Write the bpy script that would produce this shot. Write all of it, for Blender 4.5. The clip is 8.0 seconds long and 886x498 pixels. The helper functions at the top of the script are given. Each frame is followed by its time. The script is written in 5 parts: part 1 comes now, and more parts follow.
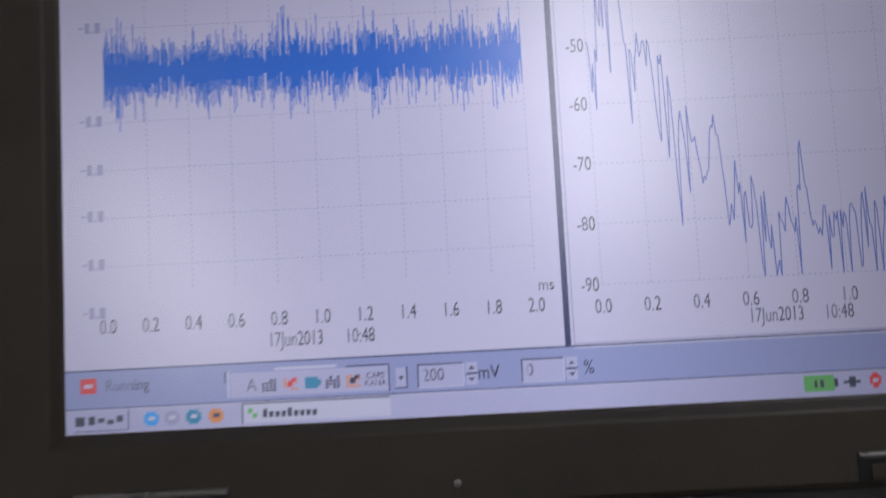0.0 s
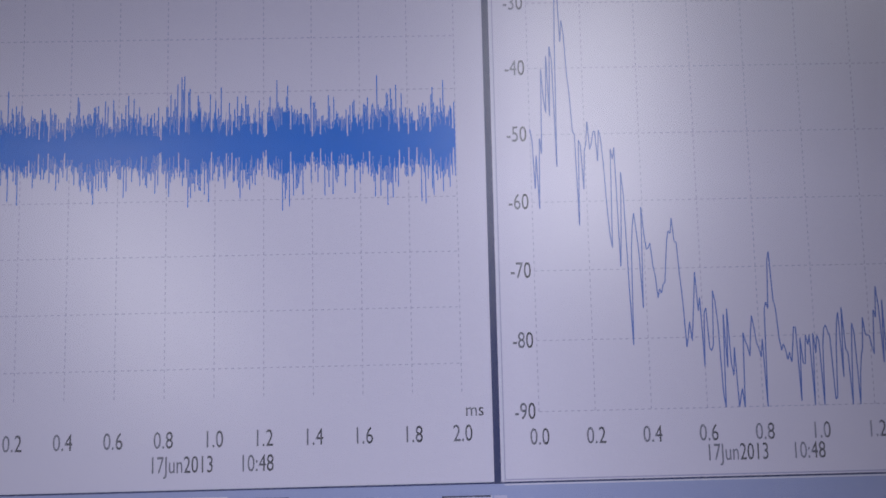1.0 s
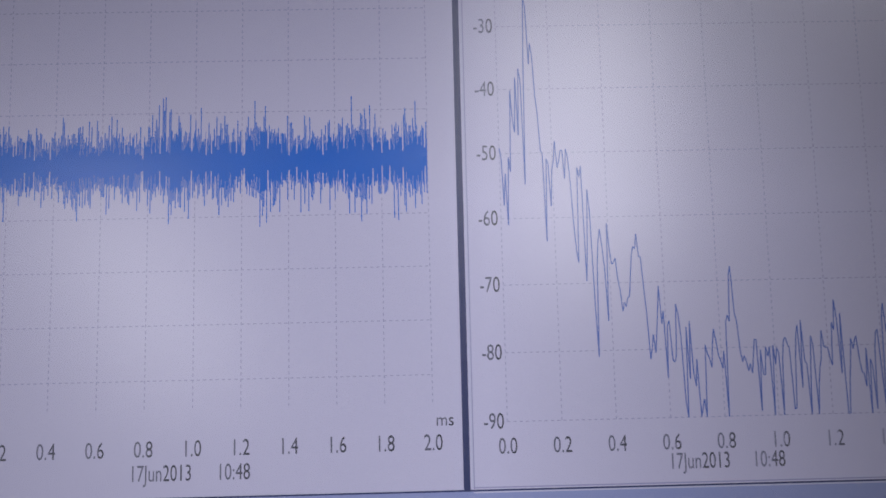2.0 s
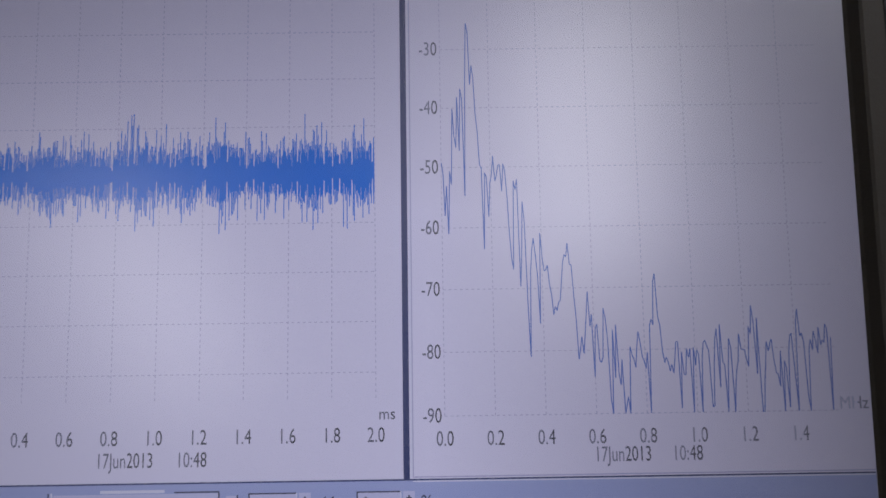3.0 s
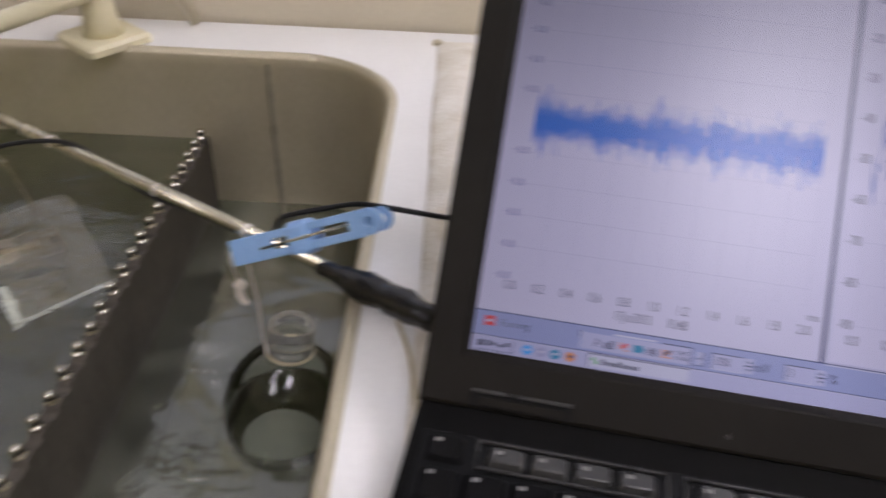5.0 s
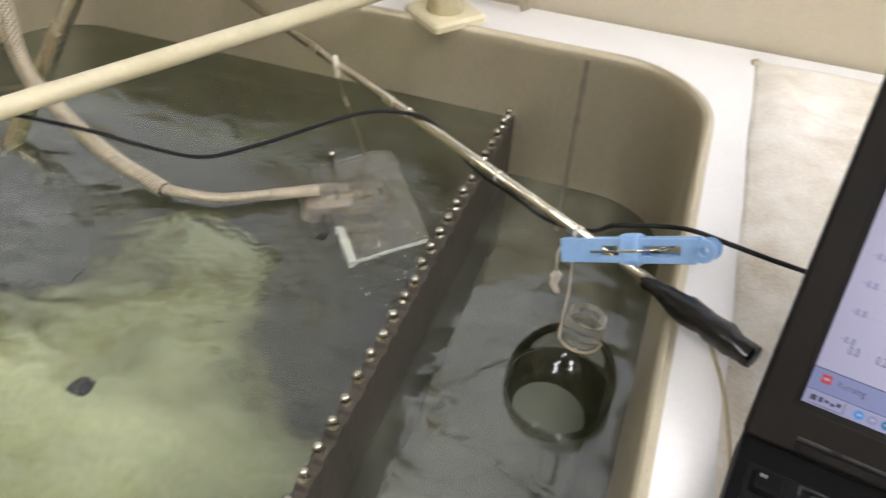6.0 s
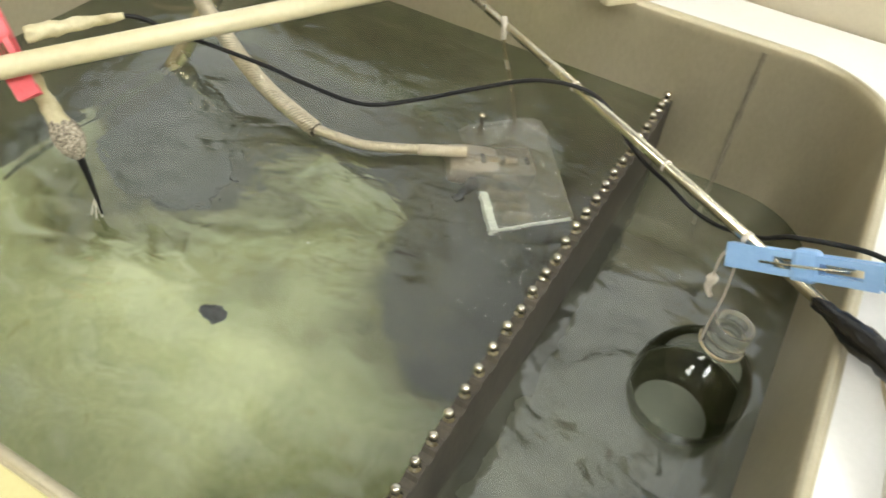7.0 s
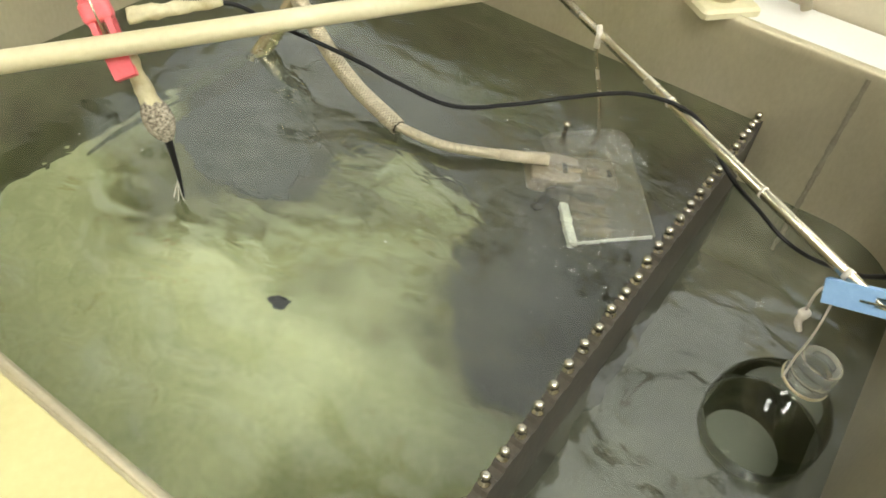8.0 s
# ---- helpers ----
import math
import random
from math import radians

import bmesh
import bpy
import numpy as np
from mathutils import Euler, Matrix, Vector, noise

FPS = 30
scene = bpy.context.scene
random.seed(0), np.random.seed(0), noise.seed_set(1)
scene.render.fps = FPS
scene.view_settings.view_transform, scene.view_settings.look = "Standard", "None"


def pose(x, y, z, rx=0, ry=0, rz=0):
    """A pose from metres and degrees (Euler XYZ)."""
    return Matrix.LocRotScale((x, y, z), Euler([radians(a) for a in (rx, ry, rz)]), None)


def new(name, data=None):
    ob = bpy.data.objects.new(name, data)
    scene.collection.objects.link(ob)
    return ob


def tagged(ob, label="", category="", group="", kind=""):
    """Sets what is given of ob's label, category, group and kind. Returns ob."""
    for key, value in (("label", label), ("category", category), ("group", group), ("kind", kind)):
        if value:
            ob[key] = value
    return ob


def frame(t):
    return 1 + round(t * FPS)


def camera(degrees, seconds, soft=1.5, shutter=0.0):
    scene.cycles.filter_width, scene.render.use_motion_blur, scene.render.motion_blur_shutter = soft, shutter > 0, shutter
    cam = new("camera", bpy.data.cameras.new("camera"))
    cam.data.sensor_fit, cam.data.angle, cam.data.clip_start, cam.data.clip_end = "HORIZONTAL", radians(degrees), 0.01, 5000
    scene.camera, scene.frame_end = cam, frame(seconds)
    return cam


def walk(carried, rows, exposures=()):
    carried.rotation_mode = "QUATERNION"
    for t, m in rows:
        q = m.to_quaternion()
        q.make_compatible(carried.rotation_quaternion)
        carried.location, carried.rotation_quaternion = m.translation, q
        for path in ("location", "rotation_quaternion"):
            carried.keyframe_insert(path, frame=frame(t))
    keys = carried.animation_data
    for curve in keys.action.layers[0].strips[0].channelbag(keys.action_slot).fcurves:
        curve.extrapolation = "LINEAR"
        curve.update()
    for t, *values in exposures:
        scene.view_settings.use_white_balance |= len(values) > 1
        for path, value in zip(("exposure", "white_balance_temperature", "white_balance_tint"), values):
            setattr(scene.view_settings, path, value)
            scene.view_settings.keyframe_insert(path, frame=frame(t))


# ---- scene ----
cam = camera(59.03, 8.0, soft=1.6, shutter=0.5)
ROWS = [
    (0.0, 0.0888, 0.0718, 0.2276, 51.59, 2.42, -11.17),
    (0.5, 0.1055, 0.0973, 0.2265, 51.89, 1.16, -11.20),
    (1.0, 0.1139, 0.1083, 0.2286, 52.76, 0.31, -10.95),
    (2.5, 0.1284, 0.0955, 0.2386, 53.48, 0.39, -10.89),
    (3.0, 0.1372, 0.0859, 0.2452, 53.64, 0.47, -10.17),
    (3.5, 0.1306, 0.0699, 0.2520, 54.33, 0.18, -9.38),
    (4.0, 0.0956, 0.0482, 0.2610, 55.24, -1.33, -8.95),
    (4.2, 0.0820, 0.0338, 0.2687, 55.15, -1.48, -8.00),
    (4.5, 0.0576, 0.0126, 0.2792, 54.63, -1.39, -4.60),
    (4.8, 0.0152, -0.0032, 0.2882, 53.20, -1.80, -1.16),
    (5.0, -0.0131, -0.0164, 0.2950, 52.79, -2.09, 1.89),
    (5.2, -0.0395, -0.0235, 0.3060, 52.02, -2.08, 5.68),
    (6.3, -0.1119, -0.0550, 0.3536, 47.13, -2.99, 23.35),
    (6.5, -0.1219, -0.0540, 0.3467, 46.14, -3.47, 25.22),
    (7.0, -0.1471, -0.0572, 0.3449, 45.00, -4.53, 30.04),
    (7.5, -0.1666, -0.0568, 0.3440, 44.31, -4.81, 33.50),
    (8.0, -0.1748, -0.0598, 0.3423, 44.17, -5.31, 35.58),
]
EXPOSURES = [(0.0, -0.30, 5700, 20), (0.5, -0.42, 5700, 20), (1.0, -0.58, 5700, 20), (2.5, -0.58, 5700, 20), (4.5, -0.58, 5700, 21), (5.0, -0.60, 5800, 26), (5.2, -0.62, 5800, 27), (6.3, 0.06, 5950, 15), (8.0, 0.22, 6300, 6)]
walk(cam, [(t, pose(x, y, z, rx, ry, rz)) for t, x, y, z, rx, ry, rz in ROWS], EXPOSURES)

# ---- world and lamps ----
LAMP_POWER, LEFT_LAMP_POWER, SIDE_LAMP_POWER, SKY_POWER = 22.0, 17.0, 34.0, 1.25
world = bpy.data.worlds.new("world")
scene.world = world
world.use_nodes = True
world.node_tree.nodes["Background"].inputs["Color"].default_value = (0.9, 0.95, 1.0, 1)
world.node_tree.nodes["Background"].inputs["Strength"].default_value = 0.02

# ---- sizes (metres; the countertop is z = 0) ----
TUB = (-0.840, -0.063, 0.018, 0.6506)
RIM_R = 0.092
FLOOR_Z = -0.300
WATER_Z = -0.0865
WATER_LOW_Z = -0.157
WEIR_X = (-0.2570, -0.2475)
WEIR_TOP = -0.083
SCREEN_O = (0.0, 0.240, 0.0447)
SCREEN_LEAN, LAPTOP_TURN = -42.71, -9.41
PX = 0.286 / 1024
BACK_Y = 0.722


# ---- materials ----
def material(name, color, rough=0.5, metal=0.0, spec=0.5):
    m = bpy.data.materials.new(name)
    m.use_nodes = True
    b = m.node_tree.nodes["Principled BSDF"]
    b.inputs["Base Color"].default_value = (*color, 1)
    b.inputs["Roughness"].default_value = rough
    b.inputs["Metallic"].default_value = metal
    b.inputs["Specular IOR Level"].default_value = spec
    return m


def node(m, kind, **values):
    n = m.node_tree.nodes.new(kind)
    for key, value in values.items():
        n.inputs[key].default_value = value
    return n


def link(m, a, b):
    m.node_tree.links.new(a, b)


def coords(m, scale=(1, 1, 1)):
    tc = m.node_tree.nodes.new("ShaderNodeTexCoord")
    mp = m.node_tree.nodes.new("ShaderNodeMapping")
    mp.inputs["Scale"].default_value = scale
    link(m, tc.outputs["Object"], mp.inputs["Vector"])
    return mp.outputs["Vector"]


def ramp(m, fac, stops):
    r = m.node_tree.nodes.new("ShaderNodeValToRGB")
    while len(r.color_ramp.elements) < len(stops):
        r.color_ramp.elements.new(0.5)
    for e, (p, c) in zip(r.color_ramp.elements, stops):
        e.position, e.color = p, (*c, 1)
    link(m, fac, r.inputs["Fac"])
    return r.outputs["Color"]


def blend(m, fac, a, b, mode="MIX"):
    x = m.node_tree.nodes.new("ShaderNodeMix")
    x.data_type, x.blend_type = "RGBA", mode
    for s, v in (("Factor", fac),):
        if isinstance(v, (int, float)):
            x.inputs[0].default_value = v
        else:
            link(m, v, x.inputs[0])
    for i, v in ((6, a), (7, b)):
        if isinstance(v, tuple):
            x.inputs[i].default_value = (*v, 1)
        else:
            link(m, v, x.inputs[i])
    return x.outputs[2]


def grained(name, dark, light, rough=0.5, metal=0.0, scale=40, stretch=(1, 1, 1), bump=0.1, fine=400, spread=0.15, spec=0.5, wear=0.0):
    """A surface with slow stains, fine grain, uneven gloss and a little relief."""
    m = material(name, light, rough, metal, spec)
    b = m.node_tree.nodes["Principled BSDF"]
    v = coords(m, stretch)
    big = node(m, "ShaderNodeTexNoise", Scale=scale, Detail=6.0, Roughness=0.6)
    small = node(m, "ShaderNodeTexNoise", Scale=fine, Detail=3.0)
    link(m, v, big.inputs["Vector"])
    link(m, v, small.inputs["Vector"])
    mixed = m.node_tree.nodes.new("ShaderNodeMath")
    mixed.operation = "MULTIPLY_ADD"
    link(m, small.outputs["Fac"], mixed.inputs[0])
    mixed.inputs[1].default_value = 0.35
    link(m, big.outputs["Fac"], mixed.inputs[2])
    color = ramp(m, mixed.outputs[0], [(0.45, dark), (0.85, light)])
    if wear:
        spots = node(m, "ShaderNodeTexNoise", Scale=scale * 3.1, Detail=8.0, Roughness=0.7)
        link(m, v, spots.inputs["Vector"])
        mask = ramp(m, spots.outputs["Fac"], [(0.58, (0, 0, 0)), (0.72, (wear, wear, wear))])
        color = blend(m, mask, color, tuple(c * 0.55 for c in dark))
    link(m, color, b.inputs["Base Color"])
    rr = node(m, "ShaderNodeMapRange")
    rr.inputs["To Min"].default_value, rr.inputs["To Max"].default_value = max(0.02, rough - spread), min(1, rough + spread)
    link(m, big.outputs["Fac"], rr.inputs["Value"])
    link(m, rr.outputs["Result"], b.inputs["Roughness"])
    if bump:
        bp = node(m, "ShaderNodeBump", Strength=bump, Distance=0.001)
        link(m, small.outputs["Fac"], bp.inputs["Height"])
        link(m, bp.outputs["Normal"], b.inputs["Normal"])
    return m


def glowing(name, color, strength, rough=0.32):
    """A lit part of a matt liquid-crystal display: gives off light, and mirrors the lamps dimly."""
    m = material(name, (0.01, 0.01, 0.012), rough)
    b = m.node_tree.nodes["Principled BSDF"]
    b.inputs["Emission Color"].default_value = (*color, 1)
    b.inputs["Emission Strength"].default_value = strength
    return m


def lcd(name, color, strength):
    """A colour of the display; the dimming at a slanting view is put into its glow, towards left, right and top."""
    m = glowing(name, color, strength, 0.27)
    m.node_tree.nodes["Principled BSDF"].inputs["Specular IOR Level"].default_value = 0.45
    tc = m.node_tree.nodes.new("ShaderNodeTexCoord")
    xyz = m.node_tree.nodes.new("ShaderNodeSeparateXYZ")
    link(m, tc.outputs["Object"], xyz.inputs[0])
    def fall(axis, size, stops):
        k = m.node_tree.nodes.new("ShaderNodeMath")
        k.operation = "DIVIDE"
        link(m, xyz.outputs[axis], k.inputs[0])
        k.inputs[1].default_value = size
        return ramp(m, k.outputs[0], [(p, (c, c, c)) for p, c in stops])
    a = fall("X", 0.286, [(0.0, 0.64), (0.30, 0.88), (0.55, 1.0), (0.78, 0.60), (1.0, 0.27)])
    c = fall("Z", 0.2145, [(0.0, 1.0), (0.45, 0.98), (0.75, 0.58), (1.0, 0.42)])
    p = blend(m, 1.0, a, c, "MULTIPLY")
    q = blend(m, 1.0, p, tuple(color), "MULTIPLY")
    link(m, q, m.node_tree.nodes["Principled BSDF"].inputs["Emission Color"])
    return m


def water_material(name, tint, scale, slope, murk, murk_color, extra_gloss_ior, stir, reach, lively):
    """Water with long soft waves, short ripples round the place where it is stirred, an added gloss layer that
    strengthens its reflections, and fine silt hanging in it.
    """
    m = bpy.data.materials.new(name)
    m.use_nodes = True
    n = m.node_tree.nodes
    n.remove(n["Principled BSDF"])
    g = n.new("ShaderNodeBsdfGlass")
    g.inputs["IOR"].default_value = 1.33
    g.inputs["Roughness"].default_value = 0.0
    g.inputs["Color"].default_value = (*tint, 1)
    v = coords(m, (0.90, 1.20, 1.0))
    a = node(m, "ShaderNodeTexNoise", Scale=scale, Detail=1.0, Roughness=0.4, Distortion=0.7)
    c = node(m, "ShaderNodeTexNoise", Scale=scale * 3.4, Detail=1.0, Roughness=0.45, Distortion=0.8)
    calm = node(m, "ShaderNodeTexNoise", Scale=6.0, Detail=1.0)
    for t in (a, c, calm):
        link(m, v, t.inputs["Vector"])
    gap = n.new("ShaderNodeVectorMath")
    gap.operation = "DISTANCE"
    link(m, coords(m), gap.inputs[0])
    gap.inputs[1].default_value = stir
    near = node(m, "ShaderNodeMapRange")
    near.inputs["From Min"].default_value, near.inputs["From Max"].default_value = 0.04, reach
    near.inputs["To Min"].default_value, near.inputs["To Max"].default_value = lively, 0.06
    link(m, gap.outputs["Value"], near.inputs["Value"])
    s = n.new("ShaderNodeMath")
    s.operation = "MULTIPLY_ADD"
    link(m, c.outputs["Fac"], s.inputs[0])
    link(m, near.outputs["Result"], s.inputs[1])
    link(m, a.outputs["Fac"], s.inputs[2])
    k = node(m, "ShaderNodeMapRange")
    k.inputs["From Min"].default_value, k.inputs["From Max"].default_value = 0.35, 0.65
    k.inputs["To Min"].default_value, k.inputs["To Max"].default_value = 0.25, 0.90
    link(m, calm.outputs["Fac"], k.inputs["Value"])
    bp = node(m, "ShaderNodeBump", Distance=slope)
    link(m, k.outputs["Result"], bp.inputs["Strength"])
    link(m, s.outputs[0], bp.inputs["Height"])
    link(m, bp.outputs["Normal"], g.inputs["Normal"])
    haze = n.new("ShaderNodeBsdfDiffuse")
    haze.inputs["Color"].default_value = (*murk_color, 1)
    cloud = node(m, "ShaderNodeTexNoise", Scale=9.0, Detail=4.0, Roughness=0.6, Distortion=1.5)
    link(m, v, cloud.inputs["Vector"])
    hm = node(m, "ShaderNodeMapRange")
    hm.inputs["From Min"].default_value, hm.inputs["From Max"].default_value = 0.35, 0.70
    hm.inputs["To Min"].default_value, hm.inputs["To Max"].default_value = 0.0, murk * 2.2
    link(m, cloud.outputs["Fac"], hm.inputs["Value"])
    body = n.new("ShaderNodeMixShader")
    link(m, hm.outputs["Result"], body.inputs[0])
    link(m, g.outputs[0], body.inputs[1])
    link(m, haze.outputs[0], body.inputs[2])
    # added gloss beyond that of water, so the reflections come out stronger
    extra_gloss = n.new("ShaderNodeBsdfGlossy")
    extra_gloss.inputs["Roughness"].default_value = 0.02
    fresnel = node(m, "ShaderNodeFresnel", IOR=extra_gloss_ior)
    for q in (extra_gloss, fresnel):
        link(m, bp.outputs["Normal"], q.inputs["Normal"])
    mix = n.new("ShaderNodeMixShader")
    link(m, fresnel.outputs[0], mix.inputs[0])
    link(m, body.outputs[0], mix.inputs[1])
    link(m, extra_gloss.outputs[0], mix.inputs[2])
    link(m, mix.outputs[0], n["Material Output"].inputs["Surface"])
    return m


def clear(name, tint, ior=1.5, rough=0.0):
    m = bpy.data.materials.new(name)
    m.use_nodes = True
    n = m.node_tree.nodes
    n.remove(n["Principled BSDF"])
    g = n.new("ShaderNodeBsdfGlass")
    g.inputs["IOR"].default_value, g.inputs["Roughness"].default_value = ior, rough
    g.inputs["Color"].default_value = (*tint, 1)
    link(m, g.outputs[0], n["Material Output"].inputs["Surface"])
    return m


def silt_material():
    """Dark where the tone is lowest, then olive, then pale green with rusty stains."""
    m = grained("pale_silt", (0.36, 0.400, 0.218), (0.61, 0.652, 0.410), 0.65, 0.0, 7, bump=0.05, fine=140)
    b = m.node_tree.nodes["Principled BSDF"]
    base = b.inputs["Base Color"].links[0].from_socket
    v = coords(m, (1.0, 1.6, 1.0))
    rust = node(m, "ShaderNodeTexNoise", Scale=13.0, Detail=5.0, Roughness=0.65, Distortion=1.2)
    link(m, v, rust.inputs["Vector"])
    mask = ramp(m, rust.outputs["Fac"], [(0.60, (0, 0, 0)), (0.72, (0.6, 0.6, 0.6))])
    pale = blend(m, mask, base, (0.30, 0.25, 0.09))
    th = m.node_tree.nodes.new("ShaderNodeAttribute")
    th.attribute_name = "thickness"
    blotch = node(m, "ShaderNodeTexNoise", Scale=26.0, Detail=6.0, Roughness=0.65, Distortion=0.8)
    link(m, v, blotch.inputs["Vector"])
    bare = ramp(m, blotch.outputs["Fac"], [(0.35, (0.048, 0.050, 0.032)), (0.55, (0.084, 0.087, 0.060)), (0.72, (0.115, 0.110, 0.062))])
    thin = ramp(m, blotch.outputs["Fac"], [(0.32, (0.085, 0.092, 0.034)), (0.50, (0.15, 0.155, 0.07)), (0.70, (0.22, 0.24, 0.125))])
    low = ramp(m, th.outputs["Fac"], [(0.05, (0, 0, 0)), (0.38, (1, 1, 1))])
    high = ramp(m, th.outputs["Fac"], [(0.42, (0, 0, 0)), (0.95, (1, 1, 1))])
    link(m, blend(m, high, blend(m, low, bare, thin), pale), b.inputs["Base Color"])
    return m


STEEL = grained("brushed_stainless_steel", (0.48, 0.430, 0.300), (0.60, 0.545, 0.395), 0.40, 0.62, 7, (1, 1, 0.5), 0.02, 300, 0.08)
STEEL_DARK = grained("stained_dark_steel", (0.036, 0.031, 0.022), (0.105, 0.092, 0.070), 0.58, 0.3, 26, (1, 1, 0.5), 0.25, 220, 0.15, wear=0.6)
STEEL_SHINY = grained("polished_steel", (0.50, 0.46, 0.34), (0.68, 0.64, 0.50), 0.24, 1.0, 30, bump=0.03)
STUD = grained("bright_stud_steel", (0.42, 0.40, 0.34), (0.66, 0.63, 0.55), 0.16, 1.0, 90, bump=0.03)
SLIME = grained("olive_slimed_steel", (0.042, 0.052, 0.022), (0.115, 0.130, 0.062), 0.5, 0.25, 16, (1, 1, 0.6), 0.1, 140, 0.1)
SEAM = grained("weld_seam", (0.27, 0.24, 0.18), (0.44, 0.40, 0.30), 0.5, 0.6, 60, bump=0.3)
TUB_FLOOR = grained("dull_tub_floor", (0.080, 0.082, 0.058), (0.19, 0.192, 0.135), 0.5, 0.1, 14, bump=0.05, fine=140)
SILT = silt_material()
WATER = water_material("rippled_water", (0.95, 0.96, 0.86), 22, 0.0088, 0.0, (0.30, 0.34, 0.21), 1.62, (-0.42, 0.50, WATER_Z), 0.36, 0.34)
WATER_LOW = water_material("rippled_low_water", (0.72, 0.75, 0.64), 19, 0.0080, 0.10, (0.44, 0.46, 0.35), 1.85, (-0.17, 0.46, WATER_LOW_Z), 0.30, 0.08)
COUNTER = grained("white_laminate", (0.76, 0.75, 0.72), (0.84, 0.83, 0.80), 0.42, 0, 6, bump=0.02, fine=250)
WALL = grained("beige_wall_paint", (0.58, 0.52, 0.39), (0.66, 0.60, 0.46), 0.75, 0, 3, bump=0.12, fine=300)
CEILING = grained("ceiling_board", (0.78, 0.78, 0.76), (0.85, 0.85, 0.83), 0.85, 0, 5, bump=0.1, fine=120)
FLOORING = grained("grey_vinyl_floor", (0.20, 0.20, 0.19), (0.30, 0.30, 0.28), 0.5, 0, 8, bump=0.05)
PLASTIC = grained("charcoal_laptop_plastic", (0.0075, 0.0064, 0.0048), (0.0125, 0.0108, 0.0082), 0.55, 0, 14, bump=0.10, fine=1500, spread=0.08, spec=0.12)
PLASTIC_DARK = grained("black_laptop_plastic", (0.004, 0.004, 0.004), (0.007, 0.0068, 0.0065), 0.5, 0, 20, bump=0.08, fine=1500, spec=0.05)
KEY = grained("black_keycap", (0.004, 0.004, 0.0042), (0.0068, 0.0067, 0.0068), 0.62, 0, 60, bump=0.06, fine=2000, spec=0.08)
KEY_SILVER = grained("grey_function_key", (0.020, 0.020, 0.0185), (0.042, 0.041, 0.038), 0.30, 0, 80, bump=0.05)
KEY_PRINT = material("key_print", (0.26, 0.26, 0.245), 0.6)
RUBBER = material("black_rubber", (0.005, 0.005, 0.005), 0.34, 0.0, 0.12)
CREAM = grained("cream_front_sheet", (0.56, 0.50, 0.23), (0.66, 0.60, 0.31), 0.5, 0, 9, bump=0.03, fine=200)
PVC = grained("cream_pvc", (0.64, 0.58, 0.36), (0.76, 0.70, 0.48), 0.38, 0, 16, bump=0.03, fine=200)
BRAID = grained("braided_steel_hose", (0.05, 0.042, 0.028), (0.11, 0.095, 0.065), 0.45, 0.6, 300, (1, 1, 1), 0.7, 700)
BRAID_WIRE = grained("braid_wire", (0.56, 0.50, 0.36), (0.76, 0.70, 0.55), 0.34, 0.7, 200, bump=0.05)
SLEEVE = grained("tan_hose_sleeve", (0.42, 0.36, 0.25), (0.58, 0.52, 0.39), 0.5, 0.1, 90, bump=0.3, fine=500)
CABLE = material("black_cable", (0.010, 0.010, 0.009), 0.48, 0.0, 0.3)
TAPE = grained("black_tape", (0.004, 0.004, 0.004), (0.012, 0.011, 0.008), 0.22, 0, 70, bump=0.85, fine=120, spread=0.10)
BLUE = grained("blue_plastic", (0.22, 0.40, 0.74), (0.32, 0.52, 0.82), 0.35, 0, 40, bump=0.03)
RED = grained("red_plastic", (0.80, 0.12, 0.145), (0.88, 0.19, 0.21), 0.4, 0, 40, bump=0.05)
WRAP = grained("yellowed_wrapping_tape", (0.46, 0.40, 0.22), (0.74, 0.69, 0.47), 0.7, 0, 60, bump=0.8, fine=160)
SPONGE = grained("grey_crusted_sponge", (0.10, 0.085, 0.06), (0.56, 0.50, 0.39), 0.9, 0, 420, bump=1.0, fine=420)
STRING = grained("white_string", (0.62, 0.56, 0.47), (0.80, 0.75, 0.66), 0.9, 0, 200, bump=0.6, fine=900)
TAN = grained("tan_cord", (0.40, 0.34, 0.20), (0.55, 0.48, 0.32), 0.7, 0, 90, bump=0.3)
TOWEL = grained("white_terry_towel", (0.60, 0.54, 0.42), (0.84, 0.81, 0.74), 0.95, 0, 22, bump=1.0, fine=380)
def thin_glass(name, tint, ior):
    """A thin glass wall: clear, with gloss that grows towards grazing."""
    m = bpy.data.materials.new(name)
    m.use_nodes = True
    n = m.node_tree.nodes
    n.remove(n["Principled BSDF"])
    a = n.new("ShaderNodeBsdfTransparent")
    a.inputs["Color"].default_value = (*tint, 1)
    g = n.new("ShaderNodeBsdfGlossy")
    g.inputs["Roughness"].default_value = 0.03
    f = node(m, "ShaderNodeFresnel", IOR=ior)
    mix = n.new("ShaderNodeMixShader")
    link(m, f.outputs[0], mix.inputs[0])
    link(m, a.outputs[0], mix.inputs[1])
    link(m, g.outputs[0], mix.inputs[2])
    link(m, mix.outputs[0], n["Material Output"].inputs["Surface"])
    return m


GLASS = thin_glass("clear_bottle_glass", (0.88, 0.90, 0.84), 1.6)
WINDOW_GLASS = clear("window_glass", (0.97, 0.98, 0.97), 1.45)
GLASS_NECK = material("thick_neck_glass", (0.93, 0.94, 0.90), 0.03)
GLASS_NECK.node_tree.nodes["Principled BSDF"].inputs["Transmission Weight"].default_value = 0.93
GLASS_NECK.node_tree.nodes["Principled BSDF"].inputs["IOR"].default_value = 1.46
# tint for the thick heel glass and the dark ring that refraction makes there
GLASS_UNDER_WATER = clear("heel_refraction_ring", (0.52, 0.53, 0.44), 0.80)
